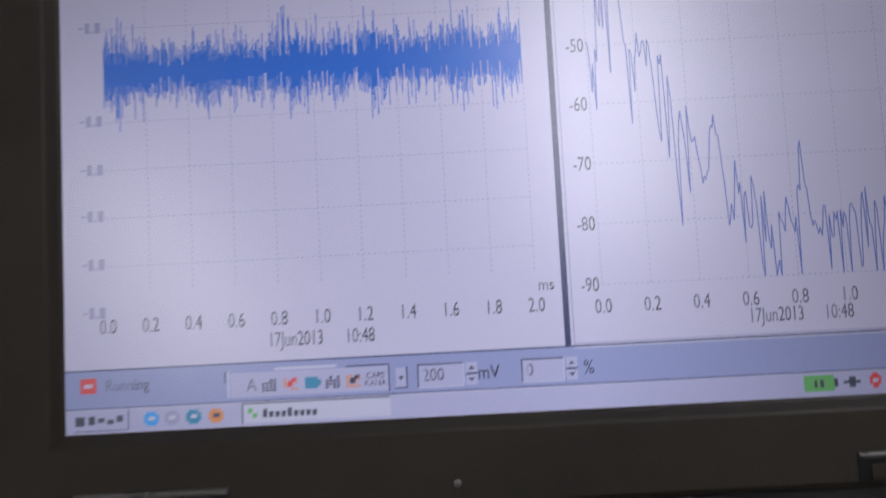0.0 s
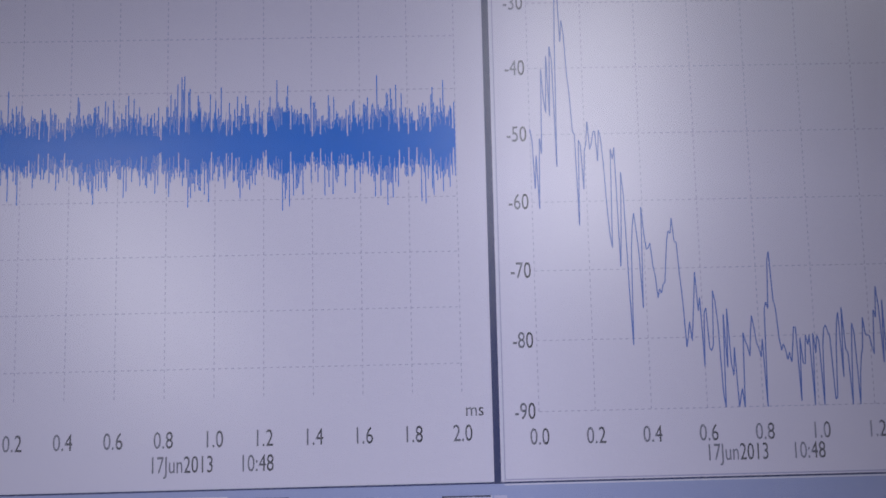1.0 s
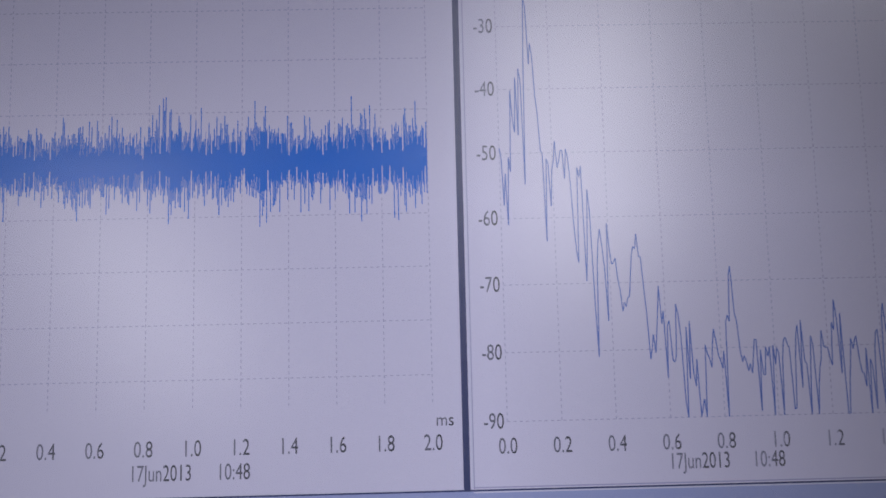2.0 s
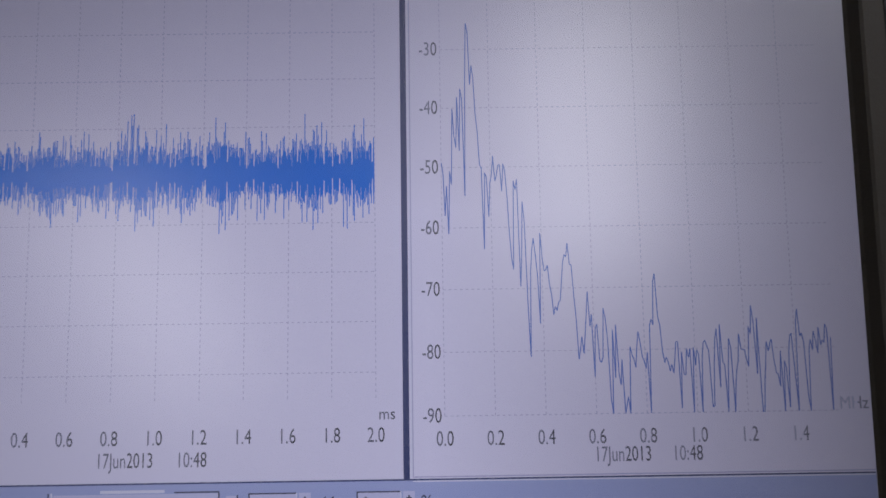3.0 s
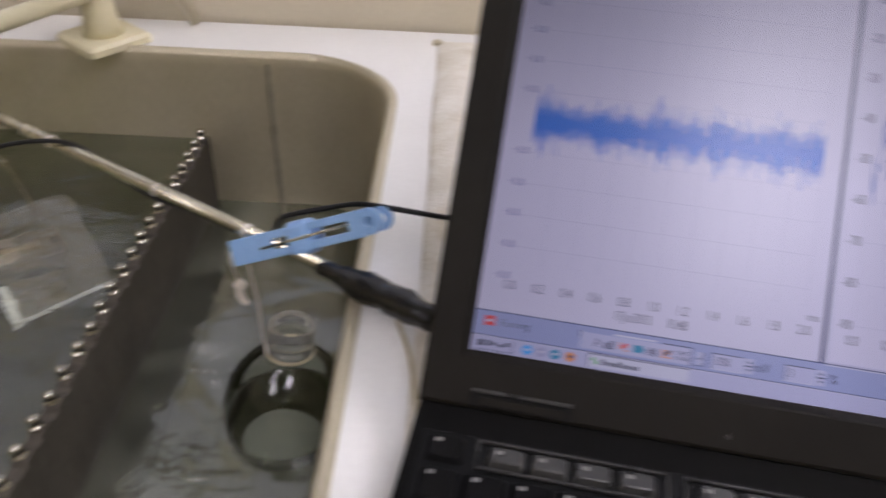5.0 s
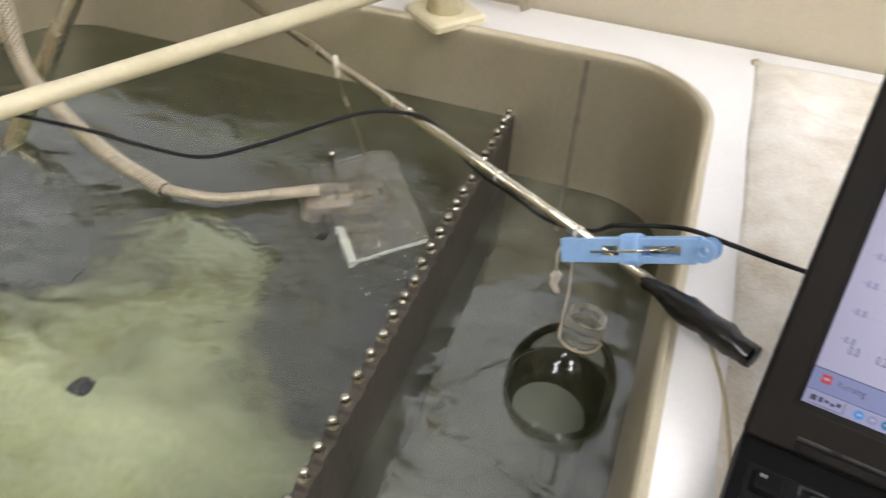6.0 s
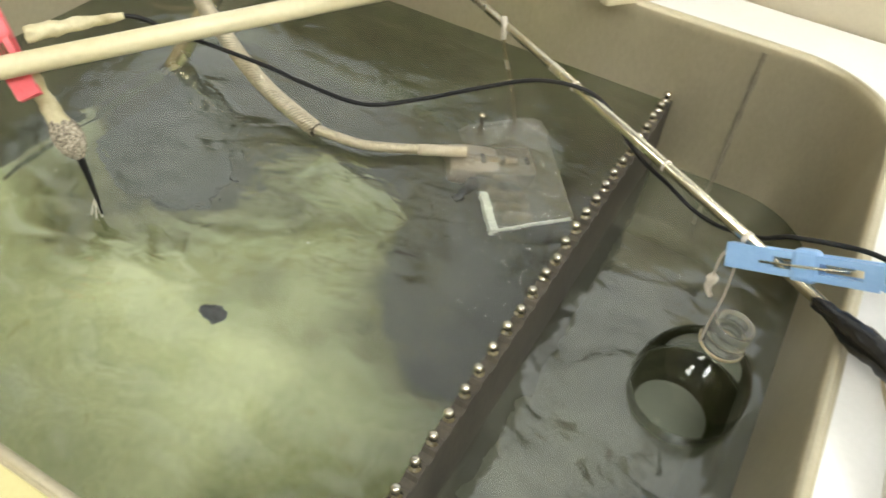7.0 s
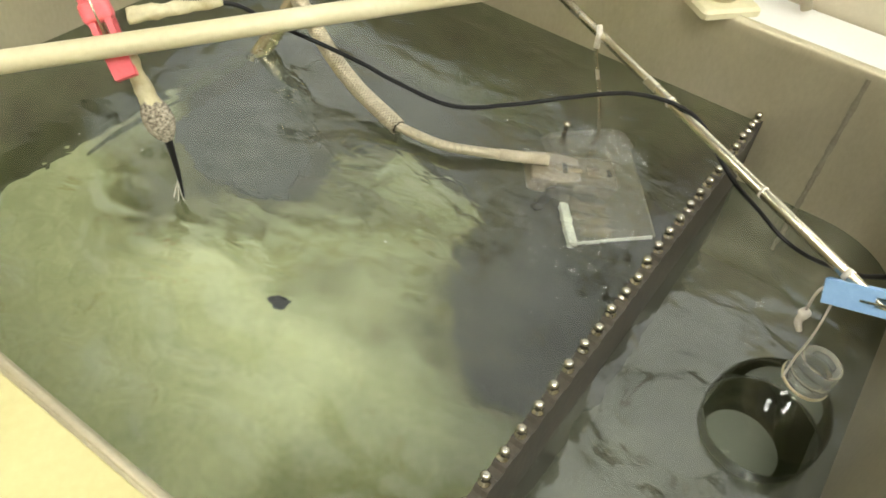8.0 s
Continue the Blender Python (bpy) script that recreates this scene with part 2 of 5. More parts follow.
# pale milky body stands for the reflection inside the bottle's bottom
BOTTLE_BOTTOM = material("bottom_reflection_haze", (0.66, 0.70, 0.58), 0.15)
BOTTLE_BOTTOM.node_tree.nodes["Principled BSDF"].inputs["Transmission Weight"].default_value = 0.68
BOTTLE_BOTTOM.node_tree.nodes["Principled BSDF"].inputs["IOR"].default_value = 1.05
PLATE_CLEAR = material("hazy_acrylic", (0.62, 0.59, 0.50), 0.18)
PLATE_CLEAR.node_tree.nodes["Principled BSDF"].inputs["Transmission Weight"].default_value = 0.86
PLATE_CLEAR.node_tree.nodes["Principled BSDF"].inputs["IOR"].default_value = 1.1
CHAMBER = grained("hazy_tan_plastic", (0.30, 0.25, 0.19), (0.52, 0.45, 0.36), 0.35, 0, 60, bump=0.1)
CHAMBER.node_tree.nodes["Principled BSDF"].inputs["Transmission Weight"].default_value = 0.45
ACRYLIC_EDGE = grained("frosted_acrylic_edge", (0.48, 0.50, 0.46), (0.74, 0.76, 0.71), 0.4, 0, 60, bump=0.2)
# grey of a reflection on the water, put into a slab's colour
GREY_PATCH = grained("submerged_grey_patch", (0.065, 0.075, 0.066), (0.115, 0.125, 0.110), 0.6, 0.0, 14, bump=0.0, wear=0.2)
BRASS = grained("tarnished_brass", (0.22, 0.175, 0.125), (0.42, 0.36, 0.285), 0.45, 0.6, 90, bump=0.3)
BLACK = material("black_rubber_plug", (0.008, 0.008, 0.007), 0.5)
FLECK = material("pale_floating_fleck", (0.75, 0.75, 0.62), 0.6)
LAMP = glowing("fluorescent_diffuser", (1.0, 0.96, 0.86), LAMP_POWER)
# glow behind an assumed window, out of view; it brightens the water's reflections
SKY = glowing("assumed_sky", (1.0, 0.97, 0.93), SKY_POWER)
LEFT_LAMP = glowing("strong_fluorescent_diffuser", (1.0, 0.95, 0.84), LEFT_LAMP_POWER)
SIDE_LAMP = glowing("bright_fluorescent_diffuser", (1.0, 0.96, 0.86), SIDE_LAMP_POWER)
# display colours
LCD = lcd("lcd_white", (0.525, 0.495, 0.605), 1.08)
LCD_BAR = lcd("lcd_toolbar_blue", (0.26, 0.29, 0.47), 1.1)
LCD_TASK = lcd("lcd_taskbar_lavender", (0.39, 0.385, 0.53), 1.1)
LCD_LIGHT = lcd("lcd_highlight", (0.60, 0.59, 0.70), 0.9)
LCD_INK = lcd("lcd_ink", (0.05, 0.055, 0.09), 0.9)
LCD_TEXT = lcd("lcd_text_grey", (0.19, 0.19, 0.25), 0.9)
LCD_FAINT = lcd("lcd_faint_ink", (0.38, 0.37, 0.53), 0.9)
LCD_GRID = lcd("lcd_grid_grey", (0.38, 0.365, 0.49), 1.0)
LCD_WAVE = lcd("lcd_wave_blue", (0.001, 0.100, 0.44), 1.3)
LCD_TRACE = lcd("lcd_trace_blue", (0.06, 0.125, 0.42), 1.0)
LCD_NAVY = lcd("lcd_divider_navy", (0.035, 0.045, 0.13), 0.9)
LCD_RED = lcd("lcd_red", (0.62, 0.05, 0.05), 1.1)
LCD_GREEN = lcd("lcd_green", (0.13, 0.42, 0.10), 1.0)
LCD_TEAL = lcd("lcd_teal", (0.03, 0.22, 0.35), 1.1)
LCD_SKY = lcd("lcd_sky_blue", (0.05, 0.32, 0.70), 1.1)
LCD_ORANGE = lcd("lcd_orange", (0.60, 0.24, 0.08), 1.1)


# ---- building helpers ----
def part(name, bm, mat, parent=None, label="", at=None, smooth=False):
    """Links a bmesh as one mesh object under a thing or a part."""
    me = bpy.data.meshes.new(name)
    bm.normal_update()
    bm.to_mesh(me)
    bm.free()
    if smooth:
        me.polygons.foreach_set("use_smooth", [True] * len(me.polygons))
    me.materials.append(mat)
    ob = new(name, me)
    if parent is not None:
        ob.parent = parent
    if at is not None:
        ob.matrix_basis = at
    if label:
        tagged(ob, label)
    return ob


def thing(name, label, category, at=None, group="", kind=""):
    ob = new(name)
    ob.empty_display_size = 0.02
    if at is not None:
        ob.matrix_basis = at
    return tagged(ob, label, category, group, kind)


def box(bm, x0, x1, y0, y1, z0, z1, bevel=0.0, segments=2):
    made = bmesh.ops.create_cube(bm, size=1.0, matrix=Matrix.Translation(((x0 + x1) / 2, (y0 + y1) / 2, (z0 + z1) / 2)) @ Matrix.Diagonal((x1 - x0, y1 - y0, z1 - z0, 1)))
    if bevel:
        edges = list({e for v in made["verts"] for e in v.link_edges})
        bmesh.ops.bevel(bm, geom=edges, offset=bevel, segments=segments, affect="EDGES", profile=0.5)
    return bm


def rounded(x0, x1, y0, y1, radii, n=10):
    """A closed loop round a rectangle; radii: of the corners front-left, front-right, back-right, back-left."""
    pts = []
    for (cx, cy, sx, sy, a0), r in zip(((x0, y0, 1, 1, 180), (x1, y0, -1, 1, 270), (x1, y1, -1, -1, 0), (x0, y1, 1, -1, 90)), radii):
        r = max(r, 1e-4)
        for i in range(n + 1):
            a = radians(a0 + 90 * i / n)
            pts.append((cx + sx * r + r * math.cos(a), cy + sy * r + r * math.sin(a)))
    return pts


def rings(bm, loops, close=True, cap_first=False, cap_last=False):
    rows = [[bm.verts.new(p) for p in loop] for loop in loops]
    n = len(rows[0])
    for a, b in zip(rows, rows[1:]):
        for i in range(n if close else n - 1):
            j = (i + 1) % n
            bm.faces.new((a[i], a[j], b[j], b[i]))
    if cap_first:
        bm.faces.new(list(reversed(rows[0])))
    if cap_last:
        bm.faces.new(rows[-1])
    return rows


def spin(bm, profile, n=40, m=None):
    """A turned shape from (radius, height) pairs."""
    rings(bm, [[(r * math.cos(2 * math.pi * i / n), r * math.sin(2 * math.pi * i / n), z) for i in range(n)] for r, z in profile], True, profile[0][0] > 1e-5, profile[-1][0] > 1e-5)
    bmesh.ops.recalc_face_normals(bm, faces=bm.faces)
    if m is not None:
        bm.transform(m)
    return bm


def smooth_path(pts, steps=8):
    """A rounded line through the points."""
    p = [Vector(q) for q in pts]
    p = [p[0] * 2 - p[1]] + p + [p[-1] * 2 - p[-2]]
    out = []
    for i in range(1, len(p) - 2):
        for s in range(steps):
            t = s / steps
            a, b, c, d = p[i - 1:i + 3]
            out.append(0.5 * (2 * b + (c - a) * t + (2 * a - 5 * b + 4 * c - d) * t * t + (3 * b - a - 3 * c + d) * t ** 3))
    return out + [p[-2]]


def sweep(bm, pts, radius, n=12, closed=False):
    """A round bar along the points; radius: a number or a function of 0..1."""
    pts = [Vector(p) for p in pts]
    loops, side = [], None
    for i, p in enumerate(pts):
        if closed:
            d = (pts[(i + 1) % len(pts)] - pts[i - 1]).normalized()
        else:
            d = (pts[min(i + 1, len(pts) - 1)] - pts[max(i - 1, 0)]).normalized()
        if side is None:
            side = d.orthogonal().normalized()
        side = (side - d * side.dot(d)).normalized()
        up = d.cross(side)
        r = radius(i / (len(pts) - 1)) if callable(radius) else radius
        loops.append([p + r * (math.cos(2 * math.pi * k / n) * side + math.sin(2 * math.pi * k / n) * up) for k in range(n)])
    if closed:
        loops.append(loops[0])
        rings(bm, loops)
        bmesh.ops.remove_doubles(bm, verts=bm.verts, dist=1e-6)
    else:
        rings(bm, loops, True, True, True)
    bmesh.ops.recalc_face_normals(bm, faces=bm.faces)
    return bm


def along(a, b, up):
    """A pose at a whose x axis runs to b and whose y axis is as near as can be to -up."""
    a, b = Vector(a), Vector(b)
    x = (b - a).normalized()
    z = Vector(up)
    z = (z - x * z.dot(x)).normalized()
    y = z.cross(x)
    return Matrix.Translation(a) @ Matrix((x, y, z)).transposed().to_4x4()


# ---- the room ----
def slab(name, x0, x1, y0, y1, z0, z1, mat, label, category):
    return tagged(part(name, box(bmesh.new(), x0, x1, y0, y1, z0, z1), mat, None, label), category=category, kind="structure")


ROOM = (-2.2, 2.0, -2.9, BACK_Y + 0.006, -0.86, 1.72)
slab("floor", ROOM[0], ROOM[1], ROOM[2], ROOM[3], ROOM[4] - 0.1, ROOM[4], FLOORING, "grey vinyl floor of the laboratory", "floor")
slab("ceiling", ROOM[0], ROOM[1], ROOM[2], ROOM[3], ROOM[5], ROOM[5] + 0.1, CEILING, "white board ceiling of the laboratory", "ceiling")
WIN = (-1.70, 0.95, 0.074, 1.64)
N0, N1 = ROOM[3], ROOM[3] + 0.1
NORTH = "plain beige painted wall behind the countertop"
slab("wall_north_low", ROOM[0], ROOM[1], N0, N1, ROOM[4], WIN[2], WALL, NORTH, "wall")
slab("wall_north_high", ROOM[0], ROOM[1], N0, N1, WIN[3], ROOM[5], WALL, NORTH, "wall")
slab("wall_north_left", ROOM[0], WIN[0], N0, N1, WIN[2], WIN[3], WALL, NORTH, "wall")
slab("wall_north_right", WIN[1], ROOM[1], N0, N1, WIN[2], WIN[3], WALL, NORTH, "wall")
slab("wall_south", ROOM[0], ROOM[1], ROOM[2] - 0.1, ROOM[2], ROOM[4], ROOM[5], WALL, "plain beige painted wall", "wall")
slab("wall_west", ROOM[0] - 0.1, ROOM[0], ROOM[2], ROOM[3], ROOM[4], ROOM[5], WALL, "plain beige painted wall", "wall")
slab("wall_east", ROOM[1], ROOM[1] + 0.1, ROOM[2], ROOM[3], ROOM[4], ROOM[5], WALL, "plain beige painted wall", "wall")


def ceiling_light(x, y, sx, sy, glow):
    z = ROOM[5]
    t = thing("ceiling_light", "white fluorescent ceiling light with a flat glowing diffuser", "lamp", pose(x, y, z), "ceiling lights")
    bm = bmesh.new()
    for a in (box(bm, -sx / 2 - 0.02, -sx / 2, -sy / 2 - 0.02, sy / 2 + 0.02, -0.05, 0), box(bm, sx / 2, sx / 2 + 0.02, -sy / 2 - 0.02, sy / 2 + 0.02, -0.05, 0),
              box(bm, -sx / 2, sx / 2, -sy / 2 - 0.02, -sy / 2, -0.05, 0), box(bm, -sx / 2, sx / 2, sy / 2, sy / 2 + 0.02, -0.05, 0)):
        pass
    part("frame", bm, CEILING, t)
    part("diffuser", box(bmesh.new(), -sx / 2, sx / 2, -sy / 2, sy / 2, -0.042, -0.03), glow, t)


ceiling_light(-0.97, -1.15, 0.36, 0.9, LEFT_LAMP)
ceiling_light(0.40, -0.80, 0.36, 0.9, LAMP)
ceiling_light(1.15, 0.15, 0.34, 0.9, SIDE_LAMP)


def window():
    """A wide unseen window, added over the countertop to feed the water's pale reflections, with a glowing overcast sky
    behind it.
    """
    t = thing("assumed_window", "unseen white-framed window assumed over the countertop, with overcast sky", "window", kind="structure")
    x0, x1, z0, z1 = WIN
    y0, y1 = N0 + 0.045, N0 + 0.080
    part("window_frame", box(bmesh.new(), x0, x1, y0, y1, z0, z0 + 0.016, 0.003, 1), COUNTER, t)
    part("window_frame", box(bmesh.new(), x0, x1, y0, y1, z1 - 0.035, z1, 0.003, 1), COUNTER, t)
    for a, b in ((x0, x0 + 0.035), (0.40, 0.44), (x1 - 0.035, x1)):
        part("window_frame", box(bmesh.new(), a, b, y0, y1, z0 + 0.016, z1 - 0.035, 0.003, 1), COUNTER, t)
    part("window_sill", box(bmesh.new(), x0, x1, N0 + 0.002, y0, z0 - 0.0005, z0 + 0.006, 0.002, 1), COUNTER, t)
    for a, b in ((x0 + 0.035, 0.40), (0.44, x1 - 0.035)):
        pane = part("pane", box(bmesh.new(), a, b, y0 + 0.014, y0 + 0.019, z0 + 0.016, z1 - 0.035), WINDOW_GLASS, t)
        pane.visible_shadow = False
    sky = part("backdrop", box(bmesh.new(), x0 - 0.5, x1 + 0.5, N1 + 0.30, N1 + 0.31, z0 - 0.4, z1 + 1.0), SKY, None, "plain glowing backdrop outside the assumed window")
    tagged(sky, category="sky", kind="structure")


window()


# ---- the countertop with its rounded cut-out ----
def countertop():
    inner = rounded(TUB[0] - 0.0005, TUB[1] + 0.0005, TUB[2] - 0.0005, TUB[3] + 0.0005, [RIM_R] * 4, 14)
    X0, X1, Y0, Y1 = -1.30, 0.95, -0.30, BACK_Y
    cx, cy = (TUB[0] + TUB[1]) / 2, (TUB[2] + TUB[3]) / 2
    outer = []
    for x, y in inner:
        dx, dy = x - cx, y - cy
        k = min(((X1 if dx > 0 else X0) - cx) / dx if abs(dx) > 1e-9 else 9e9, ((Y1 if dy > 0 else Y0) - cy) / dy if abs(dy) > 1e-9 else 9e9)
        outer.append([cx + dx * k, cy + dy * k])
    for qx, qy in ((X0, Y0), (X1, Y0), (X1, Y1), (X0, Y1)):
        i = min(range(len(outer)), key=lambda j: (outer[j][0] - qx) ** 2 + (outer[j][1] - qy) ** 2)
        outer[i] = [qx, qy]
    bm = bmesh.new()
    rings(bm, [[(x, y, -0.04) for x, y in inner], [(x, y, 0) for x, y in inner], [(x, y, 0) for x, y in outer], [(x, y, -0.04) for x, y in outer], [(x, y, -0.04) for x, y in inner]])
    bmesh.ops.remove_doubles(bm, verts=bm.verts, dist=1e-6)
    bmesh.ops.recalc_face_normals(bm, faces=bm.faces)
    tagged(part("countertop", bm, COUNTER, None, "smooth white countertop round the steel tub"), category="countertop", kind="structure")
    bm = bmesh.new()
    for x0, x1, y0, y1 in ((X0 + 0.03, X1 - 0.03, Y0 + 0.05, Y0 + 0.07), (X0 + 0.03, X0 + 0.05, Y0 + 0.07, Y1), (X1 - 0.05, X1 - 0.03, Y0 + 0.07, Y1)):
        box(bm, x0, x1, y0, y1, ROOM[4], -0.04)
    tagged(part("bench_panel", bm, COUNTER, None, "white panels of the bench below the countertop"), category="bench", kind="structure")


countertop()
# added sheet that makes the counter's front part darker and yellower
tagged(part("front_sheet", box(bmesh.new(), -1.298, -0.16, -0.298, 0.0146, 0.0004, 0.0040, 0.0012, 2), CREAM, None, "thin cream sheet added on the countertop along the tub's front"), category="ledge", kind="structure")


# ---- the steel tub ----
def tub():
    t = thing("steel_tub", "deep brushed stainless steel tub set into the countertop", "tub", pose(0, 0, 0))
    prof = [(-0.004, 0.0015), (0.0, 0.003), (0.003, 0.0022), (0.005, -0.002), (0.0058, -0.010), (0.0061, WATER_Z), (0.0064, WATER_LOW_Z), (0.007, FLOOR_Z + 0.035), (0.011, FLOOR_Z + 0.016), (0.020, FLOOR_Z + 0.005), (0.036, FLOOR_Z)]
    loops = []
    for d, z in prof:
        r = max(0.03, RIM_R - d)
        loops.append([(x, y, z) for x, y in rounded(TUB[0] + d, TUB[1] - d, TUB[2] + d, TUB[3] - d, [r] * 4, 14)])
    def wet(f):
        c = f.calc_center_median()
        return c.z < (WATER_Z if c.x < WEIR_X[0] else WATER_LOW_Z)
    out = [[(x, y, z) for x, y in rounded(TUB[0] + d, TUB[1] - d, TUB[2] + d, TUB[3] - d, [RIM_R] * 4, 14)] for d, z in ((-0.004, 0.0005), (0.0015, -0.003), (0.0035, FLOOR_Z - 0.003))]
    for below in (False, True):
        bm = bmesh.new()
        rings(bm, loops)
        bmesh.ops.bisect_plane(bm, geom=bm.verts[:] + bm.edges[:] + bm.faces[:], plane_co=((WEIR_X[0] + WEIR_X[1]) / 2, 0, 0), plane_no=(1, 0, 0))
        bmesh.ops.delete(bm, geom=[f for f in bm.faces if wet(f) != below], context="FACES")
        if not below:
            rings(bm, out, True, False, True)
            part("basin_wall", bm, STEEL, t, smooth=True)
        else:
            part("slimed_wall", bm, SLIME, t, "olive slime on the steel below the water line", smooth=True)
    d = 0.034
    bm = bmesh.new()
    lo = rounded(TUB[0] + d, TUB[1] - d, TUB[2] + d, TUB[3] - d, [RIM_R - d] * 4, 14)
    rings(bm, [[(x, y, FLOOR_Z - 0.002) for x, y in lo], [(x, y, FLOOR_Z + 0.0004) for x, y in lo]], True, True, True)
    part("basin_floor", bm, TUB_FLOOR, t, "dull dark floor under the water")
    # the weld down the back wall
    bm = bmesh.new()
    rnd = random.Random(4)
    loops = []
    for i in range(60):
        z = -0.006 + (FLOOR_Z + 0.04) * i / 59
        w = 0.0025 + rnd.uniform(-0.0006, 0.0006)
        y = TUB[3] - 0.0060 - 0.0008 * min(1, i / 6)
        loops.append([(-0.183 - w, y, z), (-0.183, y - 0.0014, z), (-0.183 + w, y, z)])
    rings(bm, loops, False)
    part("weld_seam", bm, SEAM, t, "dark vertical weld seam", smooth=True)
    # the weir between the two basins, its top edge notched
    bm = bmesh.new()
    x0, x1 = WEIR_X
    y0, y1 = TUB[2] + 0.007, TUB[3] - 0.007
    pitch, first = 0.0209, 0.6405
    ys, zs = [], []
    n = 300
    for i in range(n + 1):
        y = y0 + (y1 - y0) * i / n
        ph = ((y - first) / pitch) % 1.0
        ys.append(y)
        zs.append(WEIR_TOP - (0.0032 if 0.30 < ph < 0.70 else 0.0))
    loops = [[(x0, y, FLOOR_Z + 0.001), (x0, y, z), (x1, y, z), (x1, y, FLOOR_Z + 0.001)] for y, z in zip(ys, zs)]
    rings(bm, loops, True, True, True)
    bmesh.ops.recalc_face_normals(bm, faces=bm.faces)
    weir = part("weir", bm, STEEL_DARK, t, "dark stained steel weir between the two basins")
    bm = spin(bmesh.new(), [(0.0042, 0.0), (0.0042, 0.0016), (0.0022, 0.0022), (0.0022, 0.0048), (0.0034, 0.0052), (0.0036, 0.0078), (0.0028, 0.0094), (0.0012, 0.0101), (0.0, 0.0103)], 14)
    stud = part("stud", bm, STUD, weir, at=pose(-0.2535, first, WEIR_TOP - 0.001), smooth=True)
    k = 1
    while first - k * pitch > y0 + 0.01:
        o = new("stud", stud.data)
        o.parent = weir
        o.matrix_basis = pose(-0.2535 + rnd.uniform(-0.0004, 0.0004), first - k * pitch, WEIR_TOP - 0.001, rnd.uniform(-8, 8), rnd.uniform(-8, 8), rnd.uniform(0, 360))
        k += 1
    # lip of the rim
    bm = bmesh.new()
    lip = rounded(TUB[0] + 0.0005, TUB[1] - 0.0005, TUB[2] + 0.0005, TUB[3] - 0.0005, [RIM_R] * 4, 14)
    sweep(bm, [(x, y, 0.0012) for x, y in lip], 0.0026, 8, True)
    part("rim_lip", bm, STEEL, t, "bright rounded steel lip", smooth=True)


tub()


def water(name, label, loop, z, mat):
    bm = bmesh.new()
    bm.faces.new([bm.verts.new((x, y, z)) for x, y in loop])
    o = tagged(part(name, bm, mat, None, label), category="water", kind="structure")
    o.visible_shadow = False


W = 0.0058
water("water", "greenish rippled water in the large basin", rounded(TUB[0] + W, WEIR_X[0] - 0.0002, TUB[2] + W, TUB[3] - W, [RIM_R, 0, 0, RIM_R], 12), WATER_Z, WATER)
def water_round_bottle(name, label, loop, z, mat, hole, r):
    bm = bmesh.new()
    ring = []
    for x, y in loop:
        d = Vector((x - hole[0], y - hole[1])).normalized()
        ring.append((hole[0] + r * d.x, hole[1] + r * d.y, z))
    rings(bm, [ring, [(x, y, z) for x, y in loop]])
    for f in bm.faces:
        if f.normal.z < 0:
            f.normal_flip()
    bmesh.ops.recalc_face_normals(bm, faces=bm.faces)
    bm.normal_update()
    if next(iter(bm.faces)).normal.z < 0:
        bmesh.ops.reverse_faces(bm, faces=bm.faces)
    o = tagged(part(name, bm, mat, None, label), category="water", kind="structure")
    o.visible_shadow = False


BOTTLE = (-0.1260, 0.3700)
def stepped(loop, n=6):
    return [(a[0] + (b[0] - a[0]) * i / n, a[1] + (b[1] - a[1]) * i / n) for a, b in zip(loop, loop[1:] + loop[:1]) for i in range(n if math.dist(a, b) > 0.03 else 1)]


water_round_bottle("low_water", "dark rippled water standing lower behind the weir", stepped(rounded(WEIR_X[1] + 0.0002, TUB[1] - W, TUB[2] + W, TUB[3] - W, [0, RIM_R, RIM_R, 0], 12)), WATER_LOW_Z, WATER_LOW, BOTTLE, 0.0437)


# ---- the laptop ----
def flat(bm, x0, x1, z0, z1, y):
    """An upright rectangle in the display's plane, facing the user."""
    bm.faces.new([bm.verts.new(p) for p in ((x0, y, z0), (x1, y, z0), (x1, y, z1), (x0, y, z1))])


def px_rect(bm, u0, u1, v0, v1, layer=1):
    flat(bm, u0 * PX, u1 * PX, v0 * PX, v1 * PX, -0.00004 * layer)


def px_line(bm, pts, width, layer):
    """A thin line through display points, each stretch a small quad."""
    for (a, b), (c, d) in zip(pts, pts[1:]):
        dx, dy = c - a, d - b
        k = width / 2 / max(1e-6, math.hypot(dx, dy))
        q = ((a - dy * k, b + dx * k), (a + dy * k, b - dx * k), (c + dy * k, d - dx * k), (c - dy * k, d + dx * k))
        bm.faces.new([bm.verts.new((u * PX, -0.00004 * layer, v * PX)) for u, v in q])


TEXT_CACHE = {}


def text(name, body, u, v, height, mat, parent, narrow=0.70, align="CENTER", layer=6):
    """Writing on the display, its middle at (u, v), in the built-in font."""
    key = (body, align, mat.name)
    if key not in TEXT_CACHE:
        cu = bpy.data.curves.new(name, "FONT")
        cu.body, cu.size, cu.align_x, cu.align_y = body, 1.0, align, "CENTER"
        cu.resolution_u = 3
        tmp = new(name, cu)
        bpy.context.view_layer.update()
        me = bpy.data.meshes.new_from_object(tmp.evaluated_get(bpy.context.evaluated_depsgraph_get()))
        bpy.data.objects.remove(tmp)
        me.materials.clear()
        me.materials.append(mat)
        TEXT_CACHE[key] = me
    s = height * PX / 0.64
    o = new(name, TEXT_CACHE[key])
    o.parent = parent
    o.matrix_basis = Matrix.Translation((u * PX, -0.00004 * layer, v * PX)) @ pose(0, 0, 0, 90) @ Matrix.Diagonal((s * narrow, s, s, 1))
    return o


